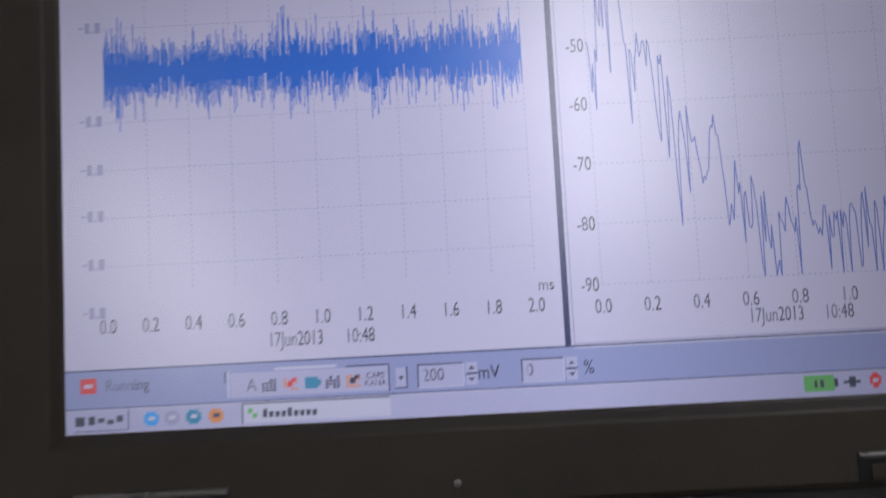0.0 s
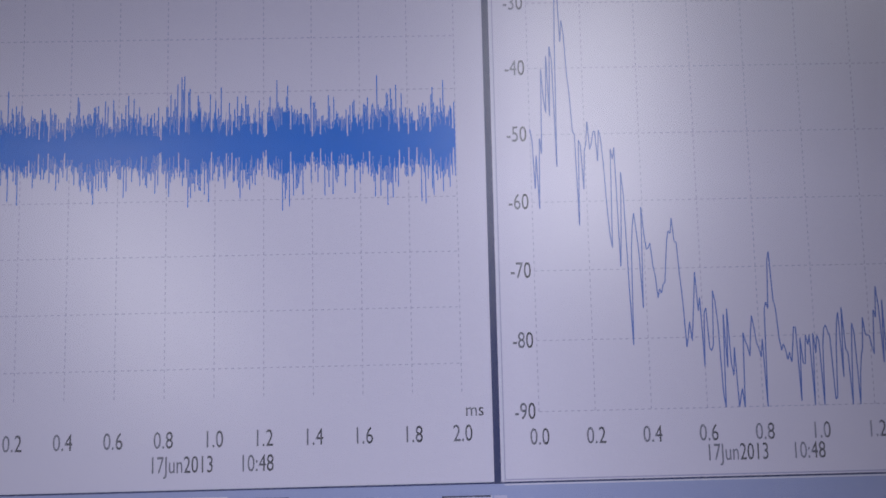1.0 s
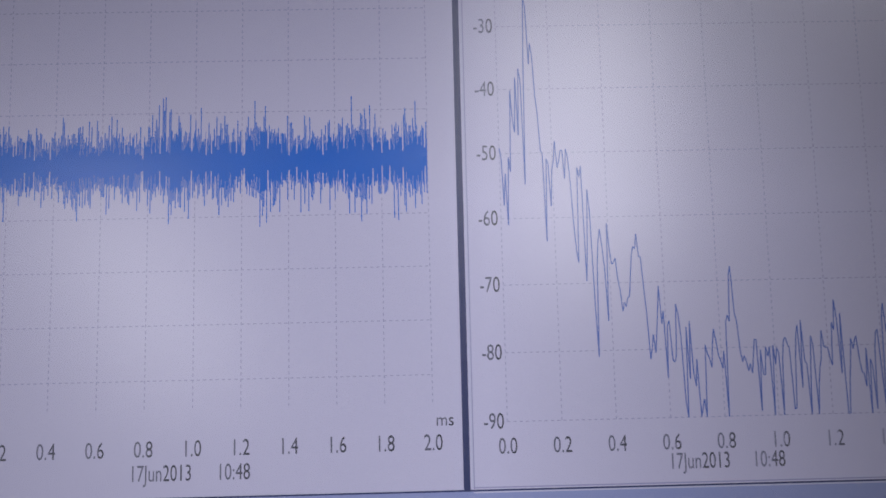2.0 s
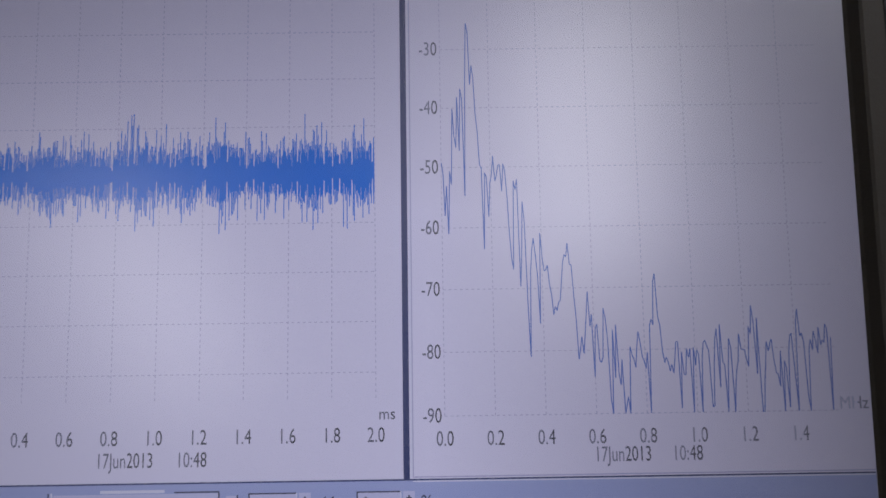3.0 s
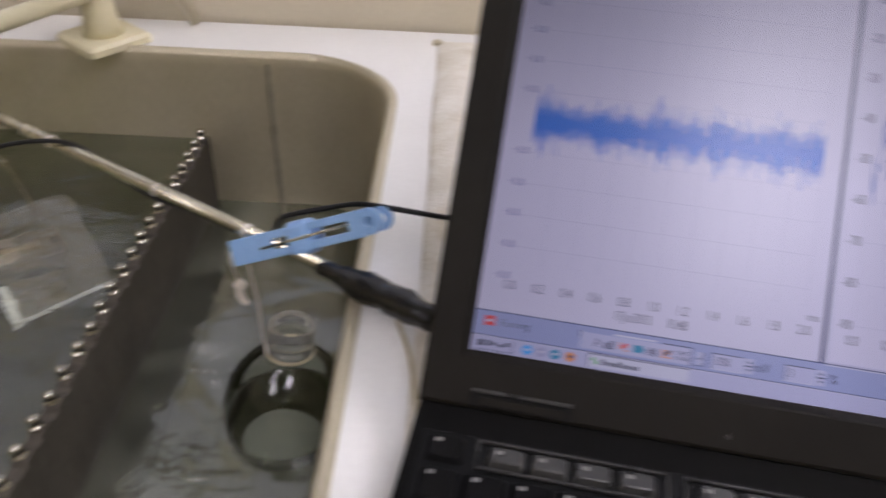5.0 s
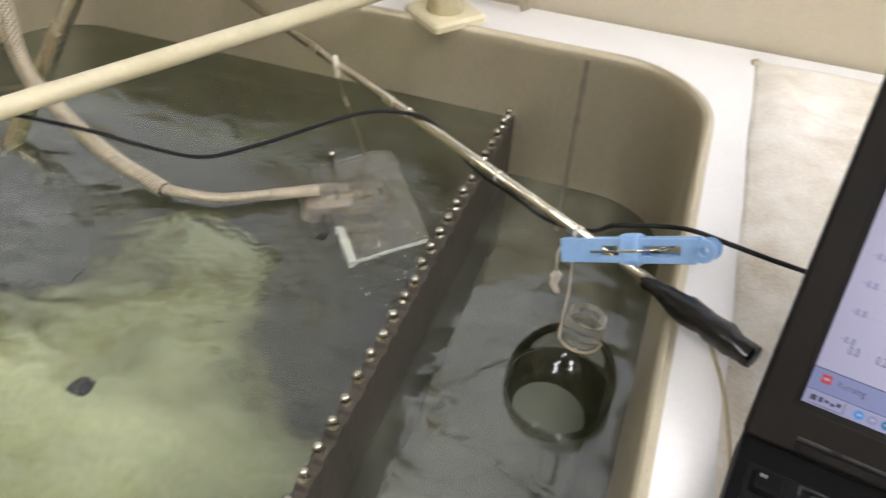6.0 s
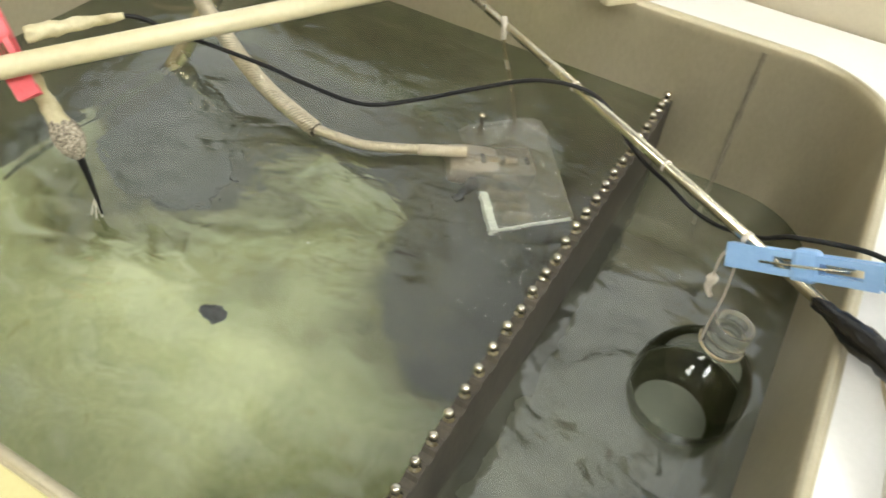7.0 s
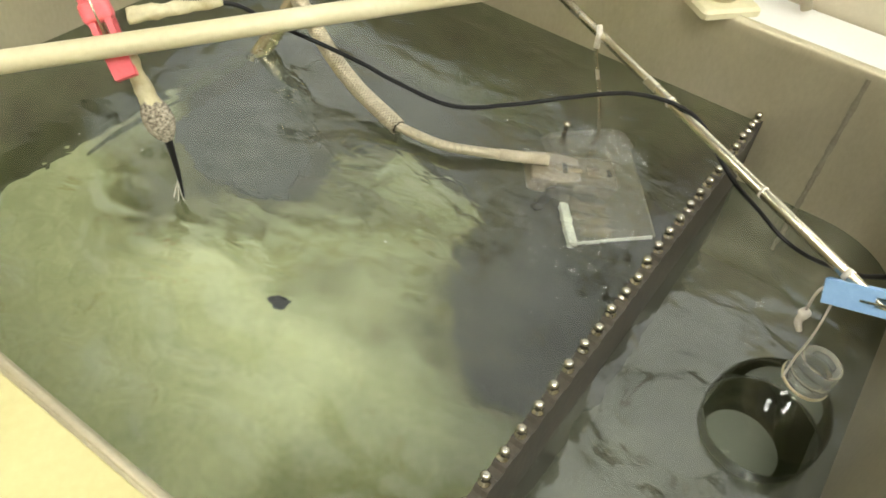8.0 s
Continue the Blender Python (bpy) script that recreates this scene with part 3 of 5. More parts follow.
def laptop():
    root = thing("laptop", "open charcoal laptop showing a waveform, on the white towel", "laptop", pose(SCREEN_O[0], SCREEN_O[1], 0, 0, 0, LAPTOP_TURN))
    LID = pose(0, 0, SCREEN_O[2], SCREEN_LEAN)
    w, h = 1024 * PX, 768 * PX
    L, Rr, B, T = -0.0195, w + 0.0195, -0.0262, h + 0.020
    # lid: back shell, and the raised bezel of four mitred bars round the display
    shell = box(bmesh.new(), L, Rr, 0.0006, 0.0125, B, T, 0.003, 3)
    lid = part("lid", shell, PLASTIC, root, "charcoal plastic lid", LID)
    bm = bmesh.new()
    inn = [(0, 0), (w, 0), (w, h), (0, h)]
    out = [(L, B), (Rr, B), (Rr, T), (L, T)]
    def grow(pts, d):
        return [(x + (d if i in (1, 2) else -d), z + (d if i in (2, 3) else -d)) for i, (x, z) in enumerate(pts)]
    seq = [(grow(inn, -0.0004), 0.0004), (grow(inn, 0.0012), -0.0008), (grow(inn, 0.0032), -0.0036), (grow(inn, 0.0042), -0.0041), (grow(out, -0.0020), -0.0043), (grow(out, -0.0006), -0.0037), (out, -0.0022), (out, 0.0008)]
    rings(bm, [[(x, y, z) for x, z in pts] for pts, y in seq])
    bmesh.ops.recalc_face_normals(bm, faces=bm.faces)
    bezel = part("bezel", bm, PLASTIC, root, "matt charcoal bezel with a stepped inner edge", LID)
    # rubber-black plates for the dark latch slots and side groove, grey lips for the slots' glint, screw cover
    for u0, u1, v1 in ((14, 175, -60), (828, 990, -57)):
        slot = part("latch_slot", box(bmesh.new(), u0 * PX, u1 * PX, -0.0047, -0.0040, -88 * PX, v1 * PX, 0.0002, 1), RUBBER, bezel, "flat black plate drawing the recessed latch slot")
        part("slot_glint", box(bmesh.new(), u0 * PX, u1 * PX, -0.0056, -0.0047, (v1 - 6) * PX, v1 * PX, 0.0004, 2), KEY_SILVER, slot, "grey lip carrying the glint of the slot's edge")
        part("latch", box(bmesh.new(), (u0 + 12) * PX, (u1 - 12) * PX, -0.0052, -0.0047, -85 * PX, (v1 - 12) * PX, 0.0002, 1), PLASTIC, slot)
    part("latch_mark", box(bmesh.new(), 868 * PX, 874 * PX, -0.0054, -0.0051, -80 * PX, -73 * PX), KEY_PRINT, bezel, "small pale mark on the latch")
    part("screw_cover", spin(bmesh.new(), [(0.0011, 0), (0.0011, 0.0005), (0.0, 0.0006)], 14, pose(413 * PX, -0.0043, -68 * PX, 90)), KEY_SILVER, bezel, smooth=True)
    for u in (1062,):
        part("groove", box(bmesh.new(), u * PX, (u + 3) * PX, -0.0046, -0.0040, B + 0.02, T - 0.01), RUBBER, bezel)
    part("side_clip", box(bmesh.new(), 1066 * PX, 1078 * PX, -0.0050, -0.0040, 500 * PX, 540 * PX, 0.0004, 1), RUBBER, bezel)
    # display panel
    bm = bmesh.new()
    box(bm, -0.0006, w + 0.0006, 0.0, 0.0006, -0.0006, h + 0.0006)
    disp = part("display", bm, LCD, root, "lit display with a blue waveform and a spectrum", LID)

    def layer(name, mat, rects, n=1, label=""):
        bm = bmesh.new()
        for r in rects:
            px_rect(bm, *r, n)
        o = part(name, bm, mat, disp, label)
        return tagged(o, kind="stuff") if len(rects) > 4 else o

    # window frame, toolbar and taskbar
    layer("toolbar", LCD_BAR, [(0, 1024, 26, 66)], 1)
    layer("taskbar", LCD_TASK, [(0, 1024, 0, 25)], 1)
    layer("pane_border", LCD_NAVY, [(0, 1024, 65.4, 67.0), (0, 1024, 25.2, 26.4)], 2)
    layer("pane_edge", LCD_LIGHT, [(0, 536, 67.0, 68.0), (545, 1024, 63.8, 65.2), (543.5, 545, 68, 768), (0, 1024, 24.2, 25.2)], 2)
    layer("divider", LCD_NAVY, [(535.5, 542.0, 66, 768)], 3)
    layer("pane_rim", LCD_FAINT, [(545.0, 546.2, 68, 768), (546, 1024, 68.2, 69.4)], 2)
    # toolbar items
    layer("stop_button", LCD_RED, [(16, 33, 42, 58)], 3)
    layer("stop_mark", LCD_LIGHT, [(20, 29, 48, 52)], 4)
    text("status_text", "Running", 66, 49, 11, LCD_TEXT, disp, 0.85)
    layer("button_strip", LCD_TASK, [(176, 345, 30, 56)], 2)
    layer("strip_edge", LCD_LIGHT, [(224, 290, 57, 60), (173, 175, 30, 58)], 3)
    for r in ((300, 346, 56.5, 58), (345, 346.5, 29, 56.4), (170, 171.4, 46, 58)):
        layer("strip_shadow", LCD_INK, [r], 3)
    rnd = random.Random(8)
    for i, (u, m) in enumerate(((199, LCD_FAINT), (218, LCD_INK), (241, LCD_ORANGE), (263, LCD_TEAL), (286, LCD_INK), (308, LCD_ORANGE), (331, LCD_INK))):
        rects = []
        if i == 3:
            rects = [(u - 7, u + 7, 36, 48), (u + 7, u + 10, 39, 45)]
        else:
            rects = [(u - 8 + 4 * a, u - 5 + 4 * a, 35 + 3.4 * b, 37.6 + 3.4 * b) for a in range(4) for b in range(4) if rnd.random() < 0.72]
        if i == 0:
            text("tool_letter", "A", u, 42, 12, LCD_TEXT, disp, 0.9)
            continue
        if i == 6:
            text("tool_writing", "CAPS", u, 46, 6, LCD_INK, disp, 0.9)
            text("tool_writing", "KANA", u, 38, 6, LCD_TEXT, disp, 0.9)
            continue
        layer("tool_icon", m, rects, 4)
        if i in (2, 5):
            layer("icon_mark", LCD_INK if i == 5 else LCD_RED, [(u - 4, u + 2, 39, 45), (u + 1, u + 6, 44, 48)], 5)
    layer("drop_button", LCD_TASK, [(353, 364, 33, 53)], 3)
    layer("drop_arrow", LCD_INK, [(356, 361, 42, 44), (357.5, 359.5, 40, 42), (364, 365.4, 31, 54), (352, 365, 31, 32.2)], 4)
    for u0, u1, body in ((376, 425, "200"), (487, 532, "0")):
        layer("number_box", LCD_TASK, [(u0, u1, 31, 55)], 3)
        layer("box_edge", LCD_INK, [(u0, u1, 54, 55.4), (u0, u0 + 1.4, 31, 55)], 4)
        layer("box_light", LCD_LIGHT, [(u0, u1, 30, 31), (u1, u1 + 1.2, 31, 55)], 4)
        text("value", body, u0 + 5, 43, 12, LCD_FAINT, disp, 0.85, "LEFT")
        layer("stepper", LCD_TASK, [(u1 + 3, u1 + 15, 44, 55), (u1 + 3, u1 + 15, 31, 42)], 3)
        layer("stepper_arrow", LCD_INK, [(u1 + 6, u1 + 12, 47.5, 49), (u1 + 8, u1 + 10, 49, 51), (u1 + 6, u1 + 12, 37, 38.5), (u1 + 8, u1 + 10, 35, 37), (u1 + 3, u1 + 15, 42, 44)], 4)
    text("unit", "mV", 452, 43, 13, LCD_INK, disp, 0.85)
    text("unit", "%", 559, 43, 13, LCD_INK, disp, 0.85)
    # taskbar items; brand and unreadable writing are plain bars
    layer("start_button", LCD_TASK, [(8, 66, 3, 23)], 3)
    layer("start_mark", LCD_INK, [(10, 20, 8, 18)] + [(24 + 10 * i, 31 + 10 * i, 9 + 2 * (i % 2), 18 - 2 * (i % 3)) for i in range(4)], 4)
    layer("button_shadow", LCD_INK, [(66, 67.2, 3, 23), (8, 66, 2, 3)], 4)
    for u, m in ((91, LCD_SKY), (113, LCD_FAINT), (136, LCD_TEAL), (160, LCD_ORANGE)):
        layer("quick_icon", m, [(u - 8, u + 8, 8, 17), (u - 5, u + 5, 5, 20)], 3)
        layer("quick_mark", LCD_LIGHT if m is not LCD_ORANGE else LCD_NAVY, [(u - 3, u + 4, 11, 15)], 4)
    layer("task_button", LCD_LIGHT, [(189, 346, 3, 23)], 3)
    layer("task_edge", LCD_INK, [(187.5, 189, 2, 24), (187.5, 346, 22.6, 24)], 4)
    layer("task_icon", LCD_GREEN, [(194, 199, 13, 18), (199, 204, 8, 13)], 4)
    layer("task_writing", LCD_INK, [(210 + 6.6 * i, 214.6 + 6.6 * i, 8, 14 + 3 * (i in (0, 4))) for i in range(9)], 4)
    layer("battery", LCD_GREEN, [(786, 818, 5, 22)], 3)
    layer("battery_mark", LCD_INK, [(797, 800, 9, 17), (803, 807, 9, 17), (818, 822, 9, 18), (828, 846, 12, 15), (834, 841, 8, 19)], 4)
    for u, m in ((862, LCD_RED), (881, LCD_RED), (899, LCD_SKY), (917, LCD_INK), (934, LCD_INK), (952, LCD_FAINT), (970, LCD_RED)):
        layer("tray_icon", m, [(u - 6, u + 6, 10, 19), (u - 3, u + 3, 6, 22)], 3)
        layer("tray_mark", LCD_LIGHT, [(u - 3, u + 3, 12, 16)], 4)
    # left pane: dashed grid, waveform, axis writing
    gx = [47.0 + 46.05 * i for i in range(11)]
    gy = [176.5 + 52.75 * i for i in range(12)]
    bm = bmesh.new()
    for y in gy:
        u = gx[0]
        while u < gx[-1]:
            px_rect(bm, u, u + 3, y - 0.5, y + 0.5, 1)
            u += 6
    for u in gx[1:]:
        v = 150
        while v < 766:
            px_rect(bm, u - 0.5, u + 0.5, v, v + 3, 1)
            v += 6
    part("wave_grid", bm, LCD_GRID, disp)
    rnd = random.Random(21)
    bm = bmesh.new()
    mid, u = 389.0, 47.0
    while u < 507.0:
        q = (u - 47) / 460
        env = 0.88 + 0.14 * math.sin(9 * q + 1) * math.sin(23 * q + 0.3) + 0.10 * math.sin(61 * q) + 0.10 * q
        hi, lo = (env * min(60, 21 + abs(rnd.gauss(0, 15)) + (22 * rnd.random() if rnd.random() < 0.12 else 0)) for _ in range(2))
        if rnd.random() < 0.04 + 0.10 * q:
            hi, lo = hi * 0.3, lo * 0.3
        px_rect(bm, u, u + 0.95, mid - lo, mid + hi, 3)
        core = env * rnd.uniform(11, 30)
        px_rect(bm, u + 0.95, u + 1.3, mid - core, mid + core * rnd.uniform(0.7, 1.3), 3)
        u += 1.3
    tagged(part("waveform", bm, LCD_WAVE, disp, "blue noisy waveform trace"), kind="stuff")
    for i in range(11):
        text("axis_number", "%.1f" % (0.2 * i), gx[i], 111.5, 14, LCD_TEXT, disp)
    # numbers as pale bars: contrast lost to glare and slant is in the colour
    for v in (127.3, 179.4, 232, 283, 337, 442, 494, 546, 594, 650, 702):
        layer("washed_number", LCD_FAINT, [(20, 25, v - 1, v + 1), (27, 32, v - 6, v + 6), (34, 36, v - 6, v - 3), (38, 44, v - 6, v + 6)], 2)
    text("axis_unit", "ms", 519, 133, 11, LCD_TEXT, disp, 0.9)
    text("date", "17Jun2013", 248, 89, 14, LCD_TEXT, disp, 0.64)
    text("time", "10:48", 317, 89, 14, LCD_TEXT, disp, 0.66)
    # right pane
    hx = [579.0 + 52.75 * i for i in range(9)]
    hy = [130.0 + 65.75 * i for i in range(10)]
    bm = bmesh.new()
    for y in hy:
        u = hx[0]
        while u < 988:
            px_rect(bm, u, u + 3, y - 0.5, y + 0.5, 1)
            u += 6
    for u in hx[:8]:
        v = hy[0]
        while v < 766:
            px_rect(bm, u - 0.5, u + 0.5, v, v + 3, 1)
            v += 6
    part("spectrum_grid", bm, LCD_GRID, disp)
    rnd = random.Random(5)
    def level(f):
        """Spectrum level in dB at f MHz: a falling slope with a few humps."""
        base = -47 + 13 * math.exp(-((f - 0.055) / 0.02) ** 2) + 18 * math.exp(-((f - 0.115) / 0.022) ** 2) - 22 * min(1, max(0, (f - 0.12) / 0.28)) - 12 * min(1, max(0, (f - 0.40) / 0.3))
        base += 8 * math.exp(-((f - 0.31) / 0.03) ** 2) + 11 * math.exp(-((f - 0.50) / 0.025) ** 2) + 10 * math.exp(-((f - 0.84) / 0.012) ** 2)
        return base
    pts, f, drift = [], 0.0, 0.0
    while f < 1.545:
        drift = 0.55 * drift + rnd.gauss(0, 2.7)
        d = level(f) + 1.0 + drift - (rnd.uniform(4, 15) if rnd.random() < 0.22 else 0)
        pts.append((579 + 263.75 * f, 130 + 6.575 * (max(-90, min(-25.5, d)) + 90)))
        f += 0.0068
    bm = bmesh.new()
    px_line(bm, pts, 1.05, 4)
    part("spectrum_trace", bm, LCD_TRACE, disp, "thin dark blue spectrum trace")
    for i in range(8):
        text("axis_number", "%.1f" % (0.2 * i), hx[i], 106.5, 14, LCD_TEXT, disp)
    for i in range(10):
        text("level_number", "-%d" % (90 - 10 * i), 566, hy[i], 14, LCD_TEXT, disp, 0.70)
    text("axis_unit", "MHz", 1006, 137, 12, LCD_TEXT, disp, 0.85)
    text("date", "17Jun2013", 763, 88.3, 14, LCD_TEXT, disp, 0.64)
    text("time", "10:48", 830, 88.3, 14, LCD_TEXT, disp, 0.66)
    # base with hinges and keyboard
    bx0, bx1, by0, by1, bz = -0.0190, w + 0.0190, -0.262, -0.010, 0.0275
    base = part("base", box(bmesh.new(), bx0, bx1, by0, by1, 0.0045, bz, 0.003, 3), PLASTIC_DARK, root, "black laptop base")
    for u in (0.022, w - 0.062):
        bm = bmesh.new()
        sweep(bm, [(u, -0.0165, 0.0222), (u + 0.04, -0.0165, 0.0222)], 0.0050, 16)
        part("hinge", bm, PLASTIC_DARK, base, smooth=True)
    part("keyboard_well", box(bmesh.new(), bx0 + 0.006, bx1 - 0.006, -0.165, -0.0355, bz - 0.0002, bz + 0.0004, 0.0002, 1), RUBBER, base)
    rnd = random.Random(2)
    def key(x, y, sx, sy, cap=KEY, name="key"):
        bm = bmesh.new()
        z0, z1 = bz + 0.0004, bz + 0.0034
        a = rounded(x - sx / 2, x + sx / 2, y - sy / 2, y + sy / 2, [0.0015] * 4, 3)
        q = 0.0014
        b2 = rounded(x - sx / 2 + q, x + sx / 2 - q, y - sy / 2 + q, y + sy / 2 - q, [0.0014] * 4, 3)
        q2 = 0.0020
        b3 = rounded(x - sx / 2 + q2, x + sx / 2 - q2, y - sy / 2 + q2, y + sy / 2 - q2, [0.0012] * 4, 3)
        rings(bm, [[(px_, py_, z0) for px_, py_ in a], [(px_, py_, z1 - 0.0004) for px_, py_ in b2], [(px_, py_, z1) for px_, py_ in b3]], True, False, True)
        k = part(name, bm, cap, base)
        bm = bmesh.new()
        lx, ly = x - sx / 2 + 0.0042, y + sy / 2 - 0.0042
        for i in range(2 if sx < 0.03 else 4):
            g = 0.0007
            bm.faces.new([bm.verts.new(p) for p in ((lx + i * 0.0017 - g, ly - 0.001, z1 + 0.00005), (lx + i * 0.0017 + g * 0.7, ly - 0.001, z1 + 0.00005), (lx + i * 0.0017 + g * 0.7, ly + 0.001, z1 + 0.00005), (lx + i * 0.0017 - g, ly + 0.001, z1 + 0.00005))])
        part("key_legend", bm, KEY_PRINT, k)
    # function row: escape key, and groups of four in raised frames
    key(-0.0020, -0.0452, 0.0165, 0.0138)
    for g in range(3):
        gx0 = 0.0150 + g * 0.0855
        bm = bmesh.new()
        for q in ((gx0 - 0.0042, gx0 - 0.0030, -0.0525, -0.0375), (gx0 + 0.0745, gx0 + 0.0757, -0.0525, -0.0375), (gx0 - 0.0030, gx0 + 0.0745, -0.0386, -0.0375), (gx0 - 0.0030, gx0 + 0.0745, -0.0525, -0.0514)):
            box(bm, q[0], q[1], q[2], q[3], bz + 0.0002, bz + 0.0022, 0.0004, 1)
        # the frame takes the keys' grey, which holds the glint of its edge
        part("key_frame", bm, KEY_SILVER, base)
        for i in range(4):
            key(gx0 + 0.0088 + i * 0.0180, -0.0450, 0.0160, 0.0105, KEY_SILVER)
    widths = [[1.0] * 13 + [1.9], [1.45] + [1.0] * 12 + [1.45], [1.75] + [1.0] * 11 + [2.15], [2.25] + [1.0] * 10 + [2.65], [1.0, 1.0, 1.0, 1.0, 6.3, 1.0, 1.0, 1.0, 1.0, 0.6]]
    for r, row in enumerate(widths):
        x = -0.0112
        y = -0.0640 - 0.0188 * r
        for wd in row:
            key(x + wd * 0.0188 / 2, y, wd * 0.0188 - 0.0014, 0.0174)
            x += wd * 0.0188
    part("touchpad", box(bmesh.new(), 0.105, 0.175, -0.240, -0.185, bz - 0.0002, bz + 0.0005, 0.0002, 1), PLASTIC, base)
    for u0, u1 in ((-0.012, 0.006), (w - 0.006, w + 0.012)):
        for v0 in (-0.05, -0.235):
            part("foot", box(bmesh.new(), u0, u1, v0, v0 + 0.012, 0.0020, 0.0050, 0.0005, 1), RUBBER, base)


laptop()


# ---- towel under the laptop ----
def towel():
    bm = bmesh.new()
    x0, x1, y0, y1 = -0.026, 0.40, -0.22, 0.700
    nx, ny = 90, 190
    grid = []
    for j in range(ny + 1):
        row = []
        for i in range(nx + 1):
            s, t = i / nx, j / ny
            x = x0 + (x1 - x0) * s + (0.012 * (0.5 - t) * (1 - s)) + 0.004 * noise.noise((0, t * 7, 3.1)) * (1 - s)
            y = y0 + (y1 - y0) * t + 0.004 * noise.noise((s * 6, 0, 1.7)) * (t if t > 0.9 else 0)
            e = min(1, 14 * min(s, 1 - s, t * 2, (1 - t) * 2.2))
            z = 0.0008 + e * (0.0014 + 0.0005 * noise.noise((x * 30, y * 30, 0)))
            lift = max(0.0, min(1.0, (y - 0.46) / 0.1))
            z += e * lift * 0.014 * max(0.0, noise.noise((x * 9, y * 26, 2.0)) + 0.35)
            outside = max(0.0, min(1.0, (0.012 - x) / 0.03))
            z += e * outside * 0.010 * max(0.0, noise.noise((x * 22, y * 17, 5.0)) + 0.3)
            row.append(bm.verts.new((x, y, z)))
        grid.append(row)
    for a, b in zip(grid, grid[1:]):
        for i in range(nx):
            bm.faces.new((a[i], a[i + 1], b[i + 1], b[i]))
    border = [grid[0][i] for i in range(nx + 1)] + [grid[j][nx] for j in range(1, ny + 1)] + [grid[ny][i] for i in range(nx - 1, -1, -1)] + [grid[j][0] for j in range(ny - 1, 0, -1)]
    low = [bm.verts.new((v.co.x, v.co.y, 0.0003)) for v in border]
    for i in range(len(border)):
        j = (i + 1) % len(border)
        bm.faces.new((border[j], border[i], low[i], low[j]))
    tagged(part("towel", bm, TOWEL, None, "crumpled white terry towel spread under the laptop", smooth=True), category="towel")


towel()


# ---- rod with tape, cable and clothes peg ----
ROD_A, ROD_B = Vector((-0.585, 0.632, 0.0100)), Vector((-0.030, 0.3045, 0.0115))
def rod_at(x):
    return ROD_A + (ROD_B - ROD_A) * ((x - ROD_A.x) / (ROD_B.x - ROD_A.x))


def rod():
    t = thing("steel_rod", "thin steel rod across the tub, end wound with tape", "rod")
    part("bar", sweep(bmesh.new(), [ROD_A, ROD_B], 0.0040, 16), STEEL_SHINY, t, smooth=True)
    a, b = Vector((-0.0850, 0.3352, 0.0112)), Vector((-0.0170, 0.2890, 0.0160))
    rnd = random.Random(3)
    pts = [a + (b - a) * (i / 40) for i in range(41)]
    def r(s):
        swell = min(1.0, max(0.0, (s - 0.05) / 0.35))
        return 0.0045 + 0.0040 * swell * swell * (3 - 2 * swell) - 0.0022 * max(0.0, (s - 0.65) / 0.35) ** 2 + 0.0003 * ((s * 9) % 1.0)
    bm = sweep(bmesh.new(), pts, r, 18)
    for v in bm.verts:
        n = noise.noise(v.co * 110) * 0.0016 + noise.noise(v.co * 380) * 0.0005
        v.co += Vector((0.3, 0.3, 1)) * n
    part("tape_winding", bm, TAPE, t, "bulging winding of black tape", smooth=True)
    for x, w in ((-0.1345, 0.0030), (-0.2030, 0.0016), (-0.2960, 0.0020)):
        part("band", sweep(bmesh.new(), [rod_at(x - w / 2), rod_at(x + w / 2)], 0.0044, 16), STRING, t, "pale band tied round the rod", smooth=True)


rod()


def cable():
    t = thing("black_cable", "thin black cable drooping from the pipe over the rod", "cable")
    pts = [(-0.6000, 0.2560, 0.0490), (-0.583, 0.2903, 0.0470), (-0.5641, 0.3125, 0.03), (-0.5443, 0.3335, 0.015), (-0.505, 0.3473, 0.005), (-0.4766, 0.354, -0.002), (-0.429, 0.363, -0.006), (-0.3963, 0.3916, -0.004), (-0.3635, 0.4189, 0.004), (-0.3288, 0.441, 0.014), (-0.3020, 0.4480, 0.0182), (-0.2800, 0.4520, 0.0160),
           (-0.2620, 0.4470, 0.0110), (-0.2430, 0.4400, -0.0020), (-0.2237, 0.4419, -0.0187), (-0.2046, 0.4640, -0.0460), (-0.1800, 0.4680, -0.0630), (-0.1588, 0.4570, -0.0600), (-0.1440, 0.4320, -0.0400), (-0.1262, 0.3983, -0.0102), (-0.1180, 0.3800, 0.0100), (-0.1104, 0.3746, 0.0185), (-0.084, 0.376, 0.025), (-0.0652, 0.3678, 0.034), (-0.0394, 0.3548, 0.040), (-0.0082, 0.3541, 0.036), (0.03, 0.372, 0.020), (0.10, 0.40, 0.0062), (0.20, 0.43, 0.0058)]
    part("sheath", sweep(bmesh.new(), smooth_path(pts, 8), 0.0017, 10), CABLE, t, smooth=True)
    pts = [(-0.6165, 0.2290, 0.0478), (-0.6075, 0.2440, 0.0490), (-0.5975, 0.2600, 0.0495), (-0.5850, 0.2860, 0.0485)]
    bm = sweep(bmesh.new(), smooth_path(pts, 12), lambda s: 0.0056 - 0.0032 * s ** 3 + 0.0005 * math.sin(22 * s), 14)
    for v in bm.verts:
        v.co += v.normal * 0.0 + Vector((1, 1, 1)) * (0.0015 * noise.noise(v.co * 140) + 0.0008 * noise.noise(v.co * 420))
    part("taped_end", bm, WRAP, t, "yellowed tape wound round the cable end", smooth=True)


cable()


